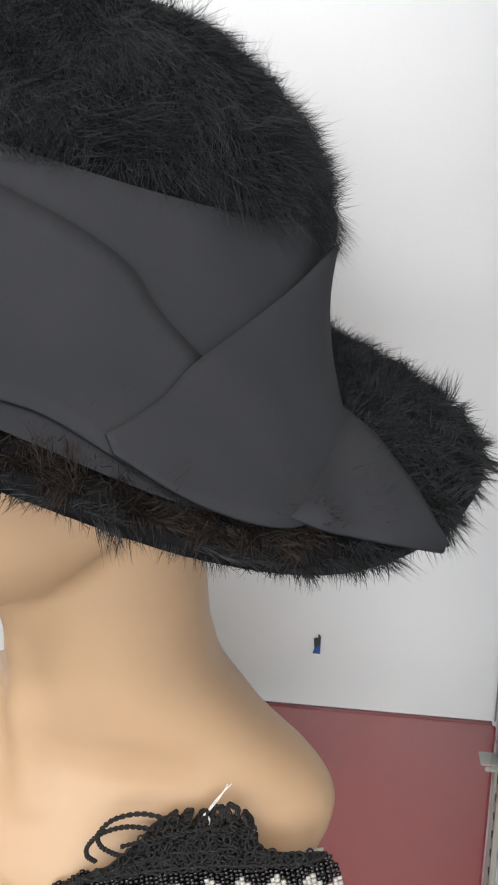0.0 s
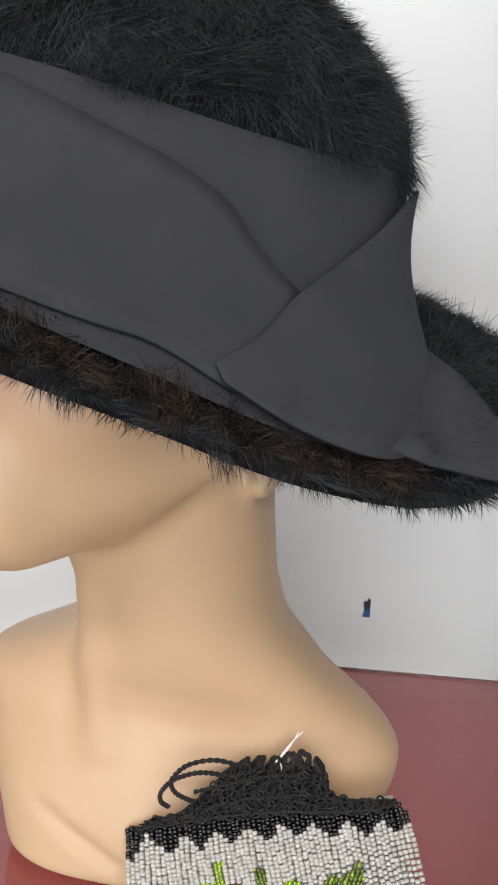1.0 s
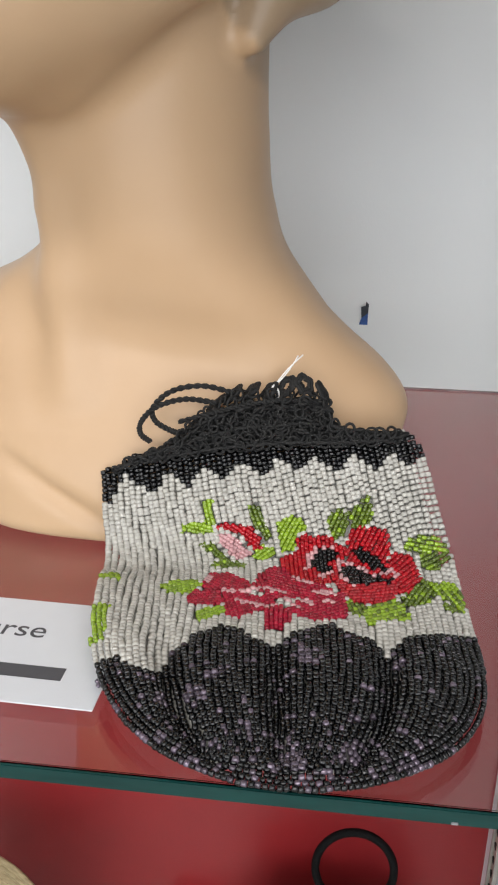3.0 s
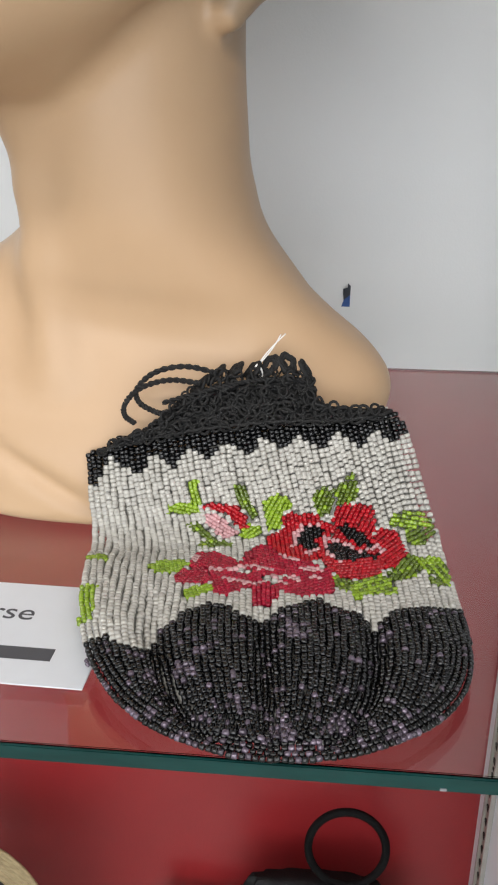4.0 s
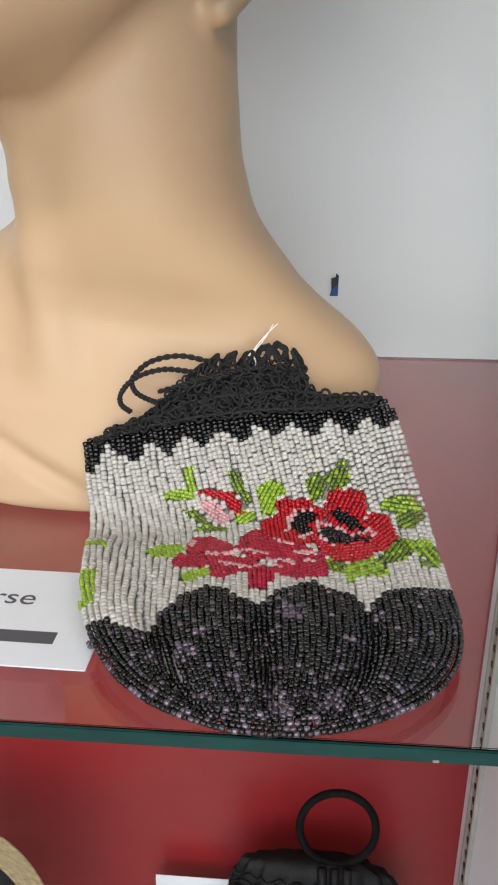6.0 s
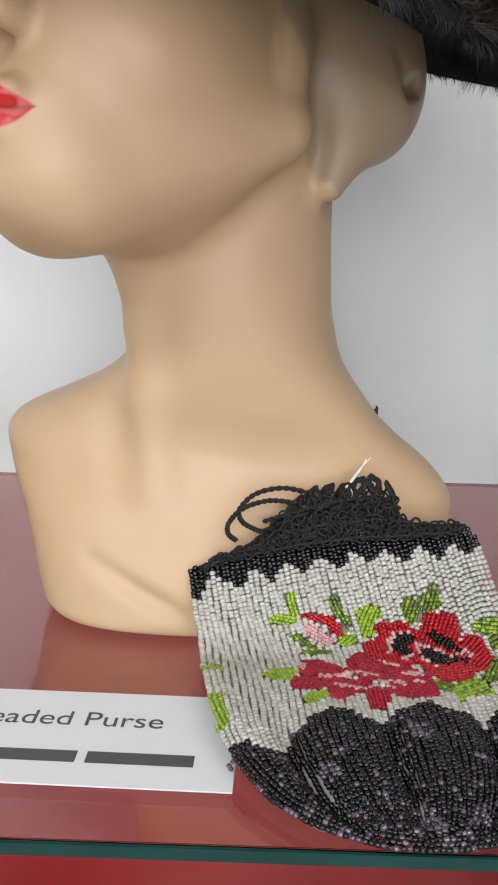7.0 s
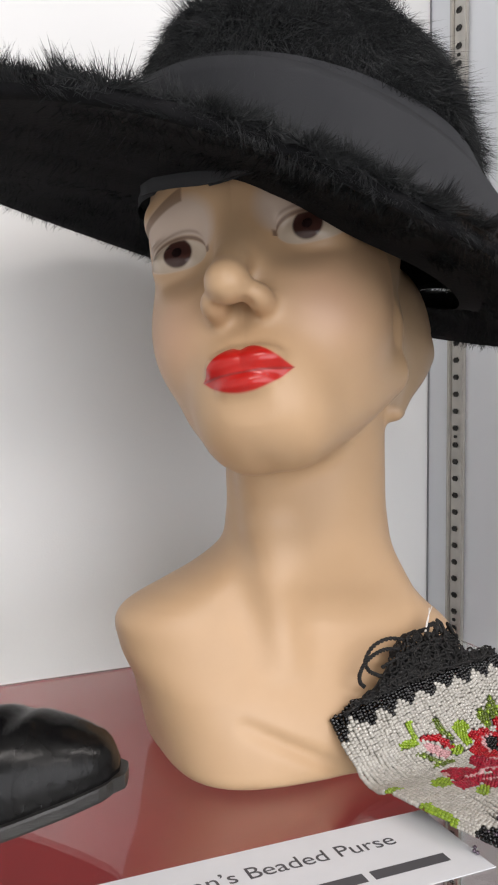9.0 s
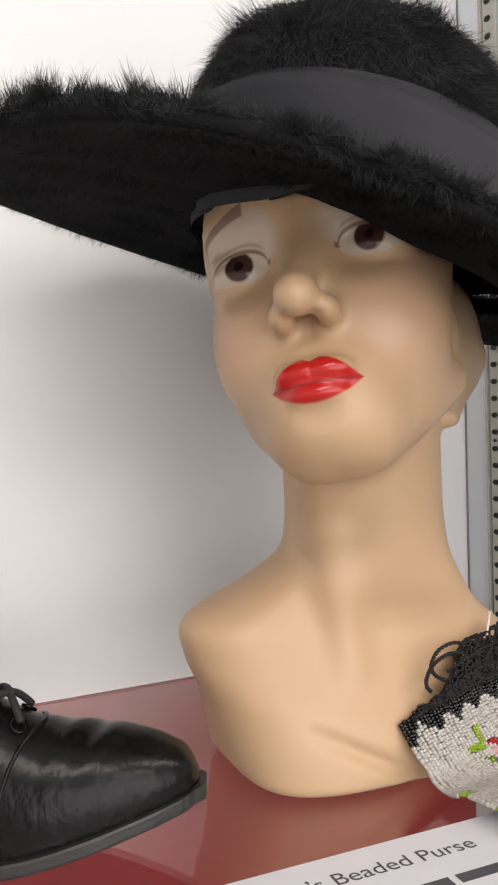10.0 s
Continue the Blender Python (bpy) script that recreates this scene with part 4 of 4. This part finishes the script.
        keep = inside(qa, qs, [shape]) & (np.abs(qa) < purse_half(qs) * 0.995)
        later = [p for _, p in order[i + 1:]]
        if later:
            keep &= ~inside(qa, qs, later)
        qa, qs = qa[keep], qs[keep]
        a, s, r = np.concatenate([a, qa]), np.concatenate([s, qs]), np.concatenate([r, np.full(len(qa), 0.00108)])
        da, ds = np.concatenate([da, np.full(len(qa), e1[0])]), np.concatenate([ds, np.full(len(qa), e1[1])])
        worked += [k] * len(qa)
    tooth = s > edge_line(a, TEETH)
    scal = s < edge_line(a, SCALLOP)
    jit_a, jit_s = a + rng.normal(size=len(a)) * 0.0003, s + rng.normal(size=len(a)) * 0.0003
    kind = np.array(worked)
    # veins of the other green along the leaves
    vein = np.sin(a * 1500 + s * 900) > 0.7
    kind[(kind == 4) & vein & (a > 0.03)] = 5
    kind[(kind == 5) & ~vein & (np.sin(a * 700 - s * 1100) > 0.75)] = 4
    kind[along(jit_a, jit_s, ROSE_LINE, 1.25)] = 6
    kind[along(jit_a, jit_s, HEART_LINE, 1.15)] = 6
    kind[inside(jit_a, jit_s, HEART)] = 1
    puff = np.isin(kind, (2, 3, 4, 5, 6)) * 0.0007
    kind[tooth] = 1
    # clusters and strays of paler purple beads, painted glints in the jet work
    glint = np.zeros(len(a), bool)
    for _ in range(26):
        ca, cs = rng.uniform(-0.065, 0.068), rng.uniform(0.004, 0.062)
        glint |= (np.abs(a - ca) < rng.uniform(0.0015, 0.004)) & (np.abs(s - cs) < rng.uniform(0.001, 0.0035))
    glint |= (rng.random(len(a)) < 0.05 + 0.30 * np.clip(1 - s / 0.030, 0, 1))
    kind[scal] = np.where(glint, 7, 1)[scal]
    kind[scal & tooth] = 1
    p = purse_point(a, s, r * 0.55 + puff + rng.normal(size=len(a)) * np.where(scal, 0.00016, 0.00006))
    p[:, 2] = np.maximum(p[:, 2], 0.0014)
    d = purse_point(a + 0.0005 * da, s + 0.0005 * ds, r * 0.5) - purse_point(a - 0.0005 * da, s - 0.0005 * ds, r * 0.5)
    d /= np.linalg.norm(d, axis=1)[:, None]
    d += rng.normal(size=d.shape) * np.where(scal | tooth, 0.13, 0.03)[:, None]
    d /= np.linalg.norm(d, axis=1)[:, None]
    w = purse_point(a + 0.0005 * ds, s - 0.0005 * da, r * 0.5) - purse_point(a - 0.0005 * ds, s + 0.0005 * da, r * 0.5)
    n = np.cross(w, d)
    n /= np.linalg.norm(n, axis=1)[:, None]
    r = r * rng.uniform(0.93, 1.04, len(a))
    half = np.full(len(a), pitch * 0.50) * rng.uniform(0.94, 1.04, len(a))
    for i, name, mat, label in ((0, "silver_bead_field", silver_glass, "rows of silvery clear glass beads"), (1, "black_bead_work", black_glass, "jet black beads in scallops and teeth"),
                                (2, "poppy", red_glass, "bright red beaded poppy"), (3, "rose", rose_glass, "crimson beaded rose"), (4, "leaf", lime_glass, "lime green beaded leaves"),
                                (5, "leaf", olive_glass, "olive green beaded leaves"), (6, "petal_highlight", pink_glass, "pale pink beads"), (7, "iridescent_bead_field", purple_glass, "purple iridescent beads with glints put into their colour")):
        k = kind == i
        v, f = bead_mesh(p[k], d[k], n[k], r[k], half[k])
        tagged(mesh_part(name, v, f, mat, root, label), kind="stuff")
    # crochet top, gathered
    def lace_half(t):
        return smooth_table(t, [0, 0.25, 0.55, 0.8, 1.0], [0.069, 0.056, 0.040, 0.031, 0.027])

    def lace_point(u, t, lift=0.0):
        """u across from seam to seam, t up from the beads to the gathered rim."""
        u, t = np.asarray(u, float), np.asarray(t, float)
        left = smooth_table(t, [0, 0.3, 0.6, 0.85, 1.0], [-0.068, -0.052, -0.036, -0.024, -0.018])
        right = smooth_table(t, [0, 0.18, 0.33, 0.5, 0.8, 1.0], [0.070, 0.062, 0.042, 0.036, 0.0355, 0.034])
        a = left + (right - left) * (u + 1) / 2
        low = edge_line(a, BAND_TOP) - 0.0015
        high = smooth_table(a, [-0.07, -0.048, -0.029, -0.015, -0.007, 0.011, 0.019, 0.029, 0.036], [0.185, 0.188, 0.1970, 0.2010, 0.2035, 0.2010, 0.2020, 0.1985, 0.192])
        s = low + (high - low) * t
        gather = 0.0022 * np.sin(u * 23) * t + 0.0035 * np.sin(t * 2.4)
        return purse_point(np.clip(a, -0.072, 0.072), s, 0.0035 + gather + lift)
    us, ts = np.linspace(-1, 1, 61), np.linspace(0, 0.80, 12)
    v, f = sheet(lambda u, t: lace_point(u, t, np.array(-0.0016)), us, ts)
    ob = mesh_part("crochet_lining", v, f, black_yarn, root, "black cloth behind the crochet")
    so = ob.modifiers.new("thick", "SOLIDIFY")
    so.thickness = 0.001
    chunks = []
    for row in range(9):
        t0 = 0.05 + row * 0.108
        n = int(2 * lace_half(t0) / 0.0042)
        for k in range(n):
            u, t = -0.97 + 1.94 * (k + 0.5 * (row % 2) + rng.uniform(-0.2, 0.2)) / n, t0 + rng.uniform(-0.03, 0.03)
            if u > 0.985:
                continue
            c, e1, e2 = lace_point(u, t, 0.0010), lace_point(u + 0.03, t, 0.0010), lace_point(u, t + 0.05, 0.0010)
            e1, e2 = e1 - c, e2 - c
            e1 /= np.linalg.norm(e1)
            e2 = e2 - e1 * e2.dot(e1)
            e2 /= np.linalg.norm(e2)
            e3 = np.cross(e1, e2)
            w1, w2, lean, tip = rng.uniform(0.0019, 0.0028), rng.uniform(0.0020, 0.0031), rng.uniform(-0.8, 0.8), rng.uniform(-0.5, 0.5)
            pts = []
            for q in np.linspace(0, 2 * math.pi, 13)[:-1]:
                x, y = w1 * math.cos(q), w2 * math.sin(q)
                pts.append(Vector(c + e1 * (x + lean * y * 0.5) + e2 * y + e3 * (0.0007 * math.sin(2 * q + k) + tip * y)))
            chunks.append(tube(pts, rng.uniform(0.00055, 0.00075), 5, True))
        if row % 3 == 0:
            w = np.linspace(-0.98, 0.98, 80)
            pts = [Vector(q) for q in lace_point(w, t0 - 0.02 + 0.012 * np.sin(w * 60), np.full(80, 0.0014))]
            chunks.append(tube(pts, 0.0009, 5))
    v, f = merge(chunks)
    mesh_part("crochet_lace", v, f, black_yarn, root, "open black crochet work")
    for k in range(7):
        u = -0.9 + k * 0.3
        c, e1, e2 = lace_point(u, 0.97), lace_point(u + 0.05, 0.97), lace_point(u, 0.9)
        e1, e2 = e1 - c, c - e2
        e1, e2 = e1 / np.linalg.norm(e1), e2 / np.linalg.norm(e2)
        chunks = []
        for rr in (0.0040, 0.0027):
            pts = [Vector(c + (e1 * math.cos(q) + e2 * math.sin(q)) * rr * (1 + 0.12 * math.sin(5 * q + k)) + e2 * 0.0008) for q in np.linspace(0, 2 * math.pi, 22)[:-1]]
            chunks.append(tube(pts, 0.0010, 6, True))
        v, f = merge(chunks)
        mesh_part("crochet_loop", v, f, black_yarn, root)

    # twisted drawstring loops
    def cord(name, ctrl, r):
        key = [k / (len(ctrl) - 1) for k in range(len(ctrl))]
        w = np.linspace(0, 1, 70)
        pts = purse_point(smooth_table(w, key, [c[0] for c in ctrl]), smooth_table(w, key, [c[1] for c in ctrl]), smooth_table(w, key, [c[2] for c in ctrl]))
        tan = np.gradient(pts, axis=0)
        tan /= np.linalg.norm(tan, axis=1)[:, None]
        e1 = np.cross(tan, [0.3, 0.2, 1])
        e1 /= np.linalg.norm(e1, axis=1)[:, None]
        e2 = np.cross(tan, e1)
        ch = []
        for h in (0, math.pi):
            q = w * 75 + h
            ch.append(tube([Vector(v) for v in pts + (e1 * np.cos(q)[:, None] + e2 * np.sin(q)[:, None]) * r * 0.55], r * 0.62, 6))
        v, f = merge(ch)
        return mesh_part(name, v, f, black_yarn, root, "twisted black drawstring")
    cord("drawstring", [(-0.008, 0.203, 0.007), (-0.022, 0.2085, 0.009), (-0.036, 0.2085, 0.010), (-0.0445, 0.203, 0.010), (-0.044, 0.197, 0.009), (-0.038, 0.192, 0.007), (-0.034, 0.190, 0.006)], 0.00125)
    cord("drawstring", [(-0.016, 0.200, 0.008), (-0.030, 0.2040, 0.010), (-0.043, 0.203, 0.011), (-0.0505, 0.198, 0.010), (-0.0515, 0.193, 0.008), (-0.048, 0.189, 0.005)], 0.00125)
    cord("drawstring", [(-0.034, 0.195, 0.008), (-0.01, 0.1965, 0.0095), (0.012, 0.196, 0.0095), (0.033, 0.191, 0.008)], 0.0011)
    # white tag thread
    chunks = []
    k0 = purse_point(np.array(0.0095), np.array(0.2020), np.array(0.0075))
    for dx, dz, bend in ((0.010, 0.0125, 0.001), (0.0125, 0.0130, -0.001)):
        pts = [Vector(k0 + np.array([dx * t + bend * math.sin(t * 3), 0.010 * t, dz * t])) for t in np.linspace(0, 1, 8)]
        chunks.append(tube(pts, 0.00033, 5))
    w = np.linspace(0, 1, 10)
    pts = [Vector(q) for q in purse_point(0.0095 + 0.0012 * w + 0.0012 * np.sin(w * 3), 0.2030 - 0.0055 * w, 0.0080 - 0.001 * w)]
    chunks.append(tube(pts, 0.0010, 6))
    v, f = merge(chunks)
    mesh_part("tag_thread", v, f, white_thread, root, "knotted white thread")
    # loose bead cluster hanging from the side seam
    pp = np.array([[-0.0665, 0.0435, 0.0035], [-0.0680, 0.0420, 0.0026], [-0.0672, 0.0405, 0.0022]])
    v, f = bead_mesh(pp, np.array([[0.4, 0.6, 0.3]] * 3), np.array([[0, 0, 1.0]] * 3), np.full(3, 0.0011), np.full(3, 0.001))
    mesh_part("loose_beads", v, f, purple_glass, root, "loose dark beads at the seam")
    return root


purse()


# ---- printed card on the shelf ----
def text_mesh(name, body, size, at, parent, spread=1.0):
    cu = bpy.data.curves.new(name, "FONT")
    cu.body, cu.size, cu.extrude, cu.space_character = body, size, 0.00004, spread
    tmp = bpy.data.objects.new(name, cu)
    scene.collection.objects.link(tmp)
    me = bpy.data.meshes.new_from_object(tmp.evaluated_get(bpy.context.evaluated_depsgraph_get()))
    bpy.data.objects.remove(tmp)
    bpy.data.curves.remove(cu)
    ob = new(name, me)
    me.materials.clear()
    me.materials.append(ink)
    ob.parent, ob.location = parent, at
    return ob


def fit_width(ob, width):
    xs = [v.co.x for v in ob.data.vertices]
    k = width / (max(xs) - min(xs))
    for v in ob.data.vertices:
        v.co.x *= k


def display_card():
    root = tagged(new("display_card"), "white printed display card lying beside the purse", "card")
    root.location = (-0.066, 0.0280, 0.0004)
    root.rotation_euler = (0, 0, radians(-1.2))
    bm = bmesh.new()
    box(bm, (-0.196, 0, 0), (0.0, 0.064, 0.0006), 0.00015)
    part("paper", bm, paper, root)
    z = 0.00072
    ob = text_mesh("caption", "Woman\u2019s Beaded Purse", 0.0143, (-0.1805, 0.0385, z), root)
    fit_width(ob, 0.1481)
    ob = text_mesh("caption", "from", 0.0137, (-0.1460, 0.0138, z), root)
    fit_width(ob, 0.0275)
    for name, x0, x1 in (("printed_bar", -0.1110, -0.0640), ("printed_bar", -0.0600, -0.0165)):
        bm = bmesh.new()
        box(bm, (x0, 0.0138, z - 0.00006), (x1, 0.0212, z), 0.0)
        part(name, bm, ink, root)
    return root


display_card()

# ---- old leather boot ----
boot_leather = material("black_worn_leather", (0.0035, 0.0035, 0.004), 0.24, second=(0.007, 0.0068, 0.0065), scale=30, bump=1.0, bump_scale=60, spec=0.20, coat=0.0, stretch=(1.6, 0.6, 1))
boot_sole = material("black_sole_edge", (0.014, 0.014, 0.014), 0.38, second=(0.03, 0.029, 0.027), scale=60, stretch=(0.3, 3, 6), bump=0.3, bump_scale=200)
boot_lace = material("black_boot_lace", (0.014, 0.014, 0.015), 0.75, bump=0.6, bump_scale=900)


def boot():
    root = tagged(new("lace_up_boot"), "old black leather lace-up boot with a worn toe", "boot")
    root.location, root.rotation_euler = (-0.2255, 0.137, 0.0), (0, 0, radians(-22))
    D = [0.0, 0.004, 0.015, 0.035, 0.06, 0.09, 0.12, 0.16, 0.20, 0.235, 0.25]
    base = [0.030, 0.0295, 0.0275, 0.023, 0.0165, 0.0100, 0.0075, 0.016, 0.028, 0.030, 0.030]
    wide = [0.004, 0.0125, 0.0215, 0.0300, 0.0355, 0.0375, 0.0360, 0.0310, 0.0290, 0.0270, 0.0150]
    tall = [0.006, 0.0150, 0.0250, 0.0365, 0.0465, 0.0600, 0.0820, 0.1150, 0.1500, 0.1500, 0.1400]

    def sec(d, q, grow=1.0):
        w, h, b = smooth_table(d, D, wide) * grow, smooth_table(d, D, tall), smooth_table(d, D, base)
        c, s = math.cos(q), math.sin(q)
        y = w * np.sign(c) * abs(c)**0.8
        z = h * max(s, -0.08) ** 1.0 if s < 0 else h * s**0.85
        lean = 1 - 0.25 * max(s, 0)**2 * float(smooth_table(d, [0, 0.06, 0.12, 0.25], [0, 0.2, 1.0, 1.0]))
        pinch = 0.0011 * math.sin(d * 330 + 5 * c) * math.exp(-((d - 0.055) / 0.018)**2) * max(s, 0)
        return np.array([-d, y * lean, b + 0.007 + z + pinch])
    qs = np.linspace(0, 2 * math.pi, 49)[:-1]
    ds = np.concatenate([[0.0002, 0.001, 0.0025], np.linspace(0.005, 0.25, 66)])
    v, f = sheet(lambda q, d: sec(d, q), qs, ds, True)
    f += [tuple(range(47, -1, -1)), tuple(len(v) - 48 + k for k in range(48))]
    mesh_part("upper", v, f, boot_leather, root)
    # sole with a welt wider than the upper
    ring = []
    for d in ds:
        w = float(smooth_table(d, D, wide)) + 0.0042
        ring.append((d, w, float(smooth_table(d, D, base))))
    verts, faces = [], []
    out = [(-d + (0.004 if i < 2 else 0.0), w if i > 1 else w * (0.5 + 0.3 * i), b) for i, (d, w, b) in enumerate(ring)]
    loop = [(x, y, b) for x, y, b in out] + [(x, -y, b) for x, y, b in out[::-1]]
    n = len(loop)
    for dz, k in ((0.0, 0.985), (0.0015, 1.0), (0.0062, 1.0), (0.0076, 0.985)):
        verts += [Vector((x * (1 if k == 1 else 0.9985), y * k, b + dz)) for x, y, b in loop]
    for j in range(3):
        for i in range(n):
            h = (i + 1) % n
            faces.append((j * n + i, j * n + h, (j + 1) * n + h, (j + 1) * n + i))
    m = len(out)
    for i in range(m - 1):
        faces.append((i, i + 1, n - 2 - i, n - 1 - i))
        faces.append((3 * n + i, 3 * n + n - 1 - i, 3 * n + n - 2 - i, 3 * n + i + 1))
    mesh_part("sole", verts, faces, boot_sole, root, "thick black sole with a worn edge", smooth=False)
    bm = bmesh.new()
    box(bm, (-0.252, -0.026, 0.0), (-0.195, 0.026, 0.031), 0.004)
    part("heel", bm, boot_sole, root)
    bm = bmesh.new()
    box(bm, (-0.120, -0.016, 0.0), (-0.085, 0.016, 0.0105), 0.003)
    part("sole_pad", bm, boot_sole, root)
    # seam across the vamp, eyelet row and laces
    pts = [Vector(sec(0.080 + 0.020 * abs(math.cos(q))**1.5, q) + np.array([0, 0, 0.0006])) for q in np.linspace(0.15, math.pi - 0.15, 40)]
    v, f = tube(pts, 0.0011, 6)
    mesh_part("vamp_seam", v, f, boot_leather, root, "raised stitched seam")
    for side in (-1, 1):
        for k in range(5):
            d, q = 0.092 + 0.017 * k, math.pi / 2 + side * 0.34
            c = sec(d, q)
            t1 = sec(d + 0.002, q) - c
            t2 = sec(d, q + 0.05) - c
            t1, t2 = t1 / np.linalg.norm(t1), t2 / np.linalg.norm(t2)
            nn = np.cross(t2, t1)
            nn = nn if nn[2] > 0 else -nn
            pts = [Vector(c + nn * 0.0008 + (t1 * math.cos(a) + t2 * math.sin(a)) * 0.0036) for a in np.linspace(0, 2 * math.pi, 17)[:-1]]
            v, f = tube(pts, 0.0010, 6, True)
            mesh_part("eyelet", v, f, boot_leather, root)
    for k in range(4):
        for side in (-1, 1):
            a, b = (0.092 + 0.017 * k, math.pi / 2 + side * 0.34), (0.109 + 0.017 * k, math.pi / 2 - side * 0.34)
            pts = []
            for w in np.linspace(0, 1, 12):
                p = sec(a[0] * (1 - w) + b[0] * w, a[1] * (1 - w) + b[1] * w)
                pts.append(Vector(p) + Vector((0.002, 0, 0.0025 + 0.004 * math.sin(w * math.pi))))
            v, f = tube(pts, 0.0021, 7)
            mesh_part("lace", v, f, boot_lace, root, "thick black lace")
    return root


boot()

# ---- things on the lower shelf ----
LOW = -0.58
bag_black = material("black_silk", (0.004, 0.004, 0.0042), 0.55, second=(0.008, 0.008, 0.0082), scale=150, bump=0.5, bump_scale=700, spec=0.2)
ring_cord = material("black_wrapped_ring", (0.0025, 0.0023, 0.0023), 0.75, spec=0.15, bump=0.7, bump_scale=500)
straw = material("olive_gold_straw", (0.36, 0.28, 0.15), 0.6, second=(0.19, 0.14, 0.07), scale=120, bump=0.9, bump_scale=260, stretch=(1, 1, 3))
lining_black = material("black_hat_lining", (0.008, 0.008, 0.008), 0.9)


def ring_bag():
    root = tagged(new("ring_handle_bag"), "black pleated evening bag with a ring handle", "bag")
    root.location = (0.0300, 0.350, LOW)
    n = 48

    def shape(u, t):
        q = u * 2 * math.pi
        w = float(smooth_table(t, [0, 0.08, 0.5, 0.85, 1.0], [0.055, 0.070, 0.078, 0.074, 0.066]))
        d = float(smooth_table(t, [0, 0.08, 0.5, 0.85, 1.0], [0.016, 0.026, 0.028, 0.018, 0.010]))
        k = 1 + 0.05 * math.sin(q * 16)
        z = 0.124 * t - 0.014 * max(math.cos(q), 0)**3 * t - 0.003 * abs(math.cos(q))**3 * t
        return np.array([w * math.cos(q) * k, d * math.sin(q) * k, z])
    v, f = sheet(lambda u, t: shape(u, t), np.arange(96) / 96, np.linspace(0, 1, 14), True)
    f += [tuple(range(95, -1, -1)), tuple(len(v) - 96 + k for k in range(96))]
    mesh_part("pleated_body", v, f, bag_black, root)
    for j in range(7):
        pts = [Vector(shape(0.5 + k / 60 * 0.5, 0.88 - j * 0.05)) * 1.0 + Vector((0, -0.0012, 0.003 * math.sin(k * 1.3 + j))) for k in range(61)]
        v, f = tube(pts, 0.0013, 5)
        mesh_part("bead_string", v, f, bag_black, root)
    for j in range(3):
        pts = [Vector((0.004 + 0.011 * j + 0.003 * w, -0.030 * w - 0.012, 0.127 - 0.05 * w)) for w in np.linspace(0, 1, 8)]
        v, f = tube(pts, 0.0042, 8)
        mesh_part("strap_fold", v, f, bag_black, root, "gathered black strap")
    pts = [Vector((0.0165 + 0.0335 * math.cos(q), 0.002 * math.sin(q), 0.162 + 0.0400 * math.sin(q))) for q in np.linspace(0, 2 * math.pi, 49)[:-1]]
    v, f = tube(pts, 0.0036, 10, True)
    mesh_part("ring_handle", v, f, ring_cord, root, "black cord-wrapped ring")
    return root


ring_bag()

low_card = tagged(new("price_card"), "small white card behind the black bag", "card")
low_card.location = (-0.012, 0.376, LOW)
bm = bmesh.new()
box(bm, (-0.114, -0.0004, 0.0), (0.085, 0.0004, 0.052), 0.0002, turn=Matrix.Rotation(radians(-6), 4, "X"))
part("paper", bm, paper, low_card)


def straw_hat():
    root = tagged(new("straw_hat"), "olive straw hat standing on its brim, black inside", "hat")
    root.location, root.rotation_euler = (-0.274, 0.260, LOW + 0.0905), (radians(-35), 0, radians(-14))
    for k in range(9):
        r = 0.0790 + 0.0030 * k
        pts = [Vector((r * math.cos(q), 0.0012 * (k % 2) - 0.0015 * k, r * math.sin(q))) for q in np.linspace(0, 2 * math.pi, 97)[:-1]]
        v, f = tube(pts, 0.0021, 6, True)
        mesh_part("straw_braid", v, f, straw, root, "braided olive straw")
    prof = [(0.001, 0.080), (0.015, 0.072), (0.04, 0.066), (0.060, 0.056), (0.070, 0.036), (0.073, 0.0005)]
    v, f = sheet(lambda q, k: np.array([prof[int(k)][1] * math.cos(q), prof[int(k)][0], prof[int(k)][1] * math.sin(q)]), np.linspace(0, 2 * math.pi, 65)[:-1], range(len(prof)), True)
    mesh_part("crown", v, f, lining_black, root, "black lined crown")
    return root


straw_hat()
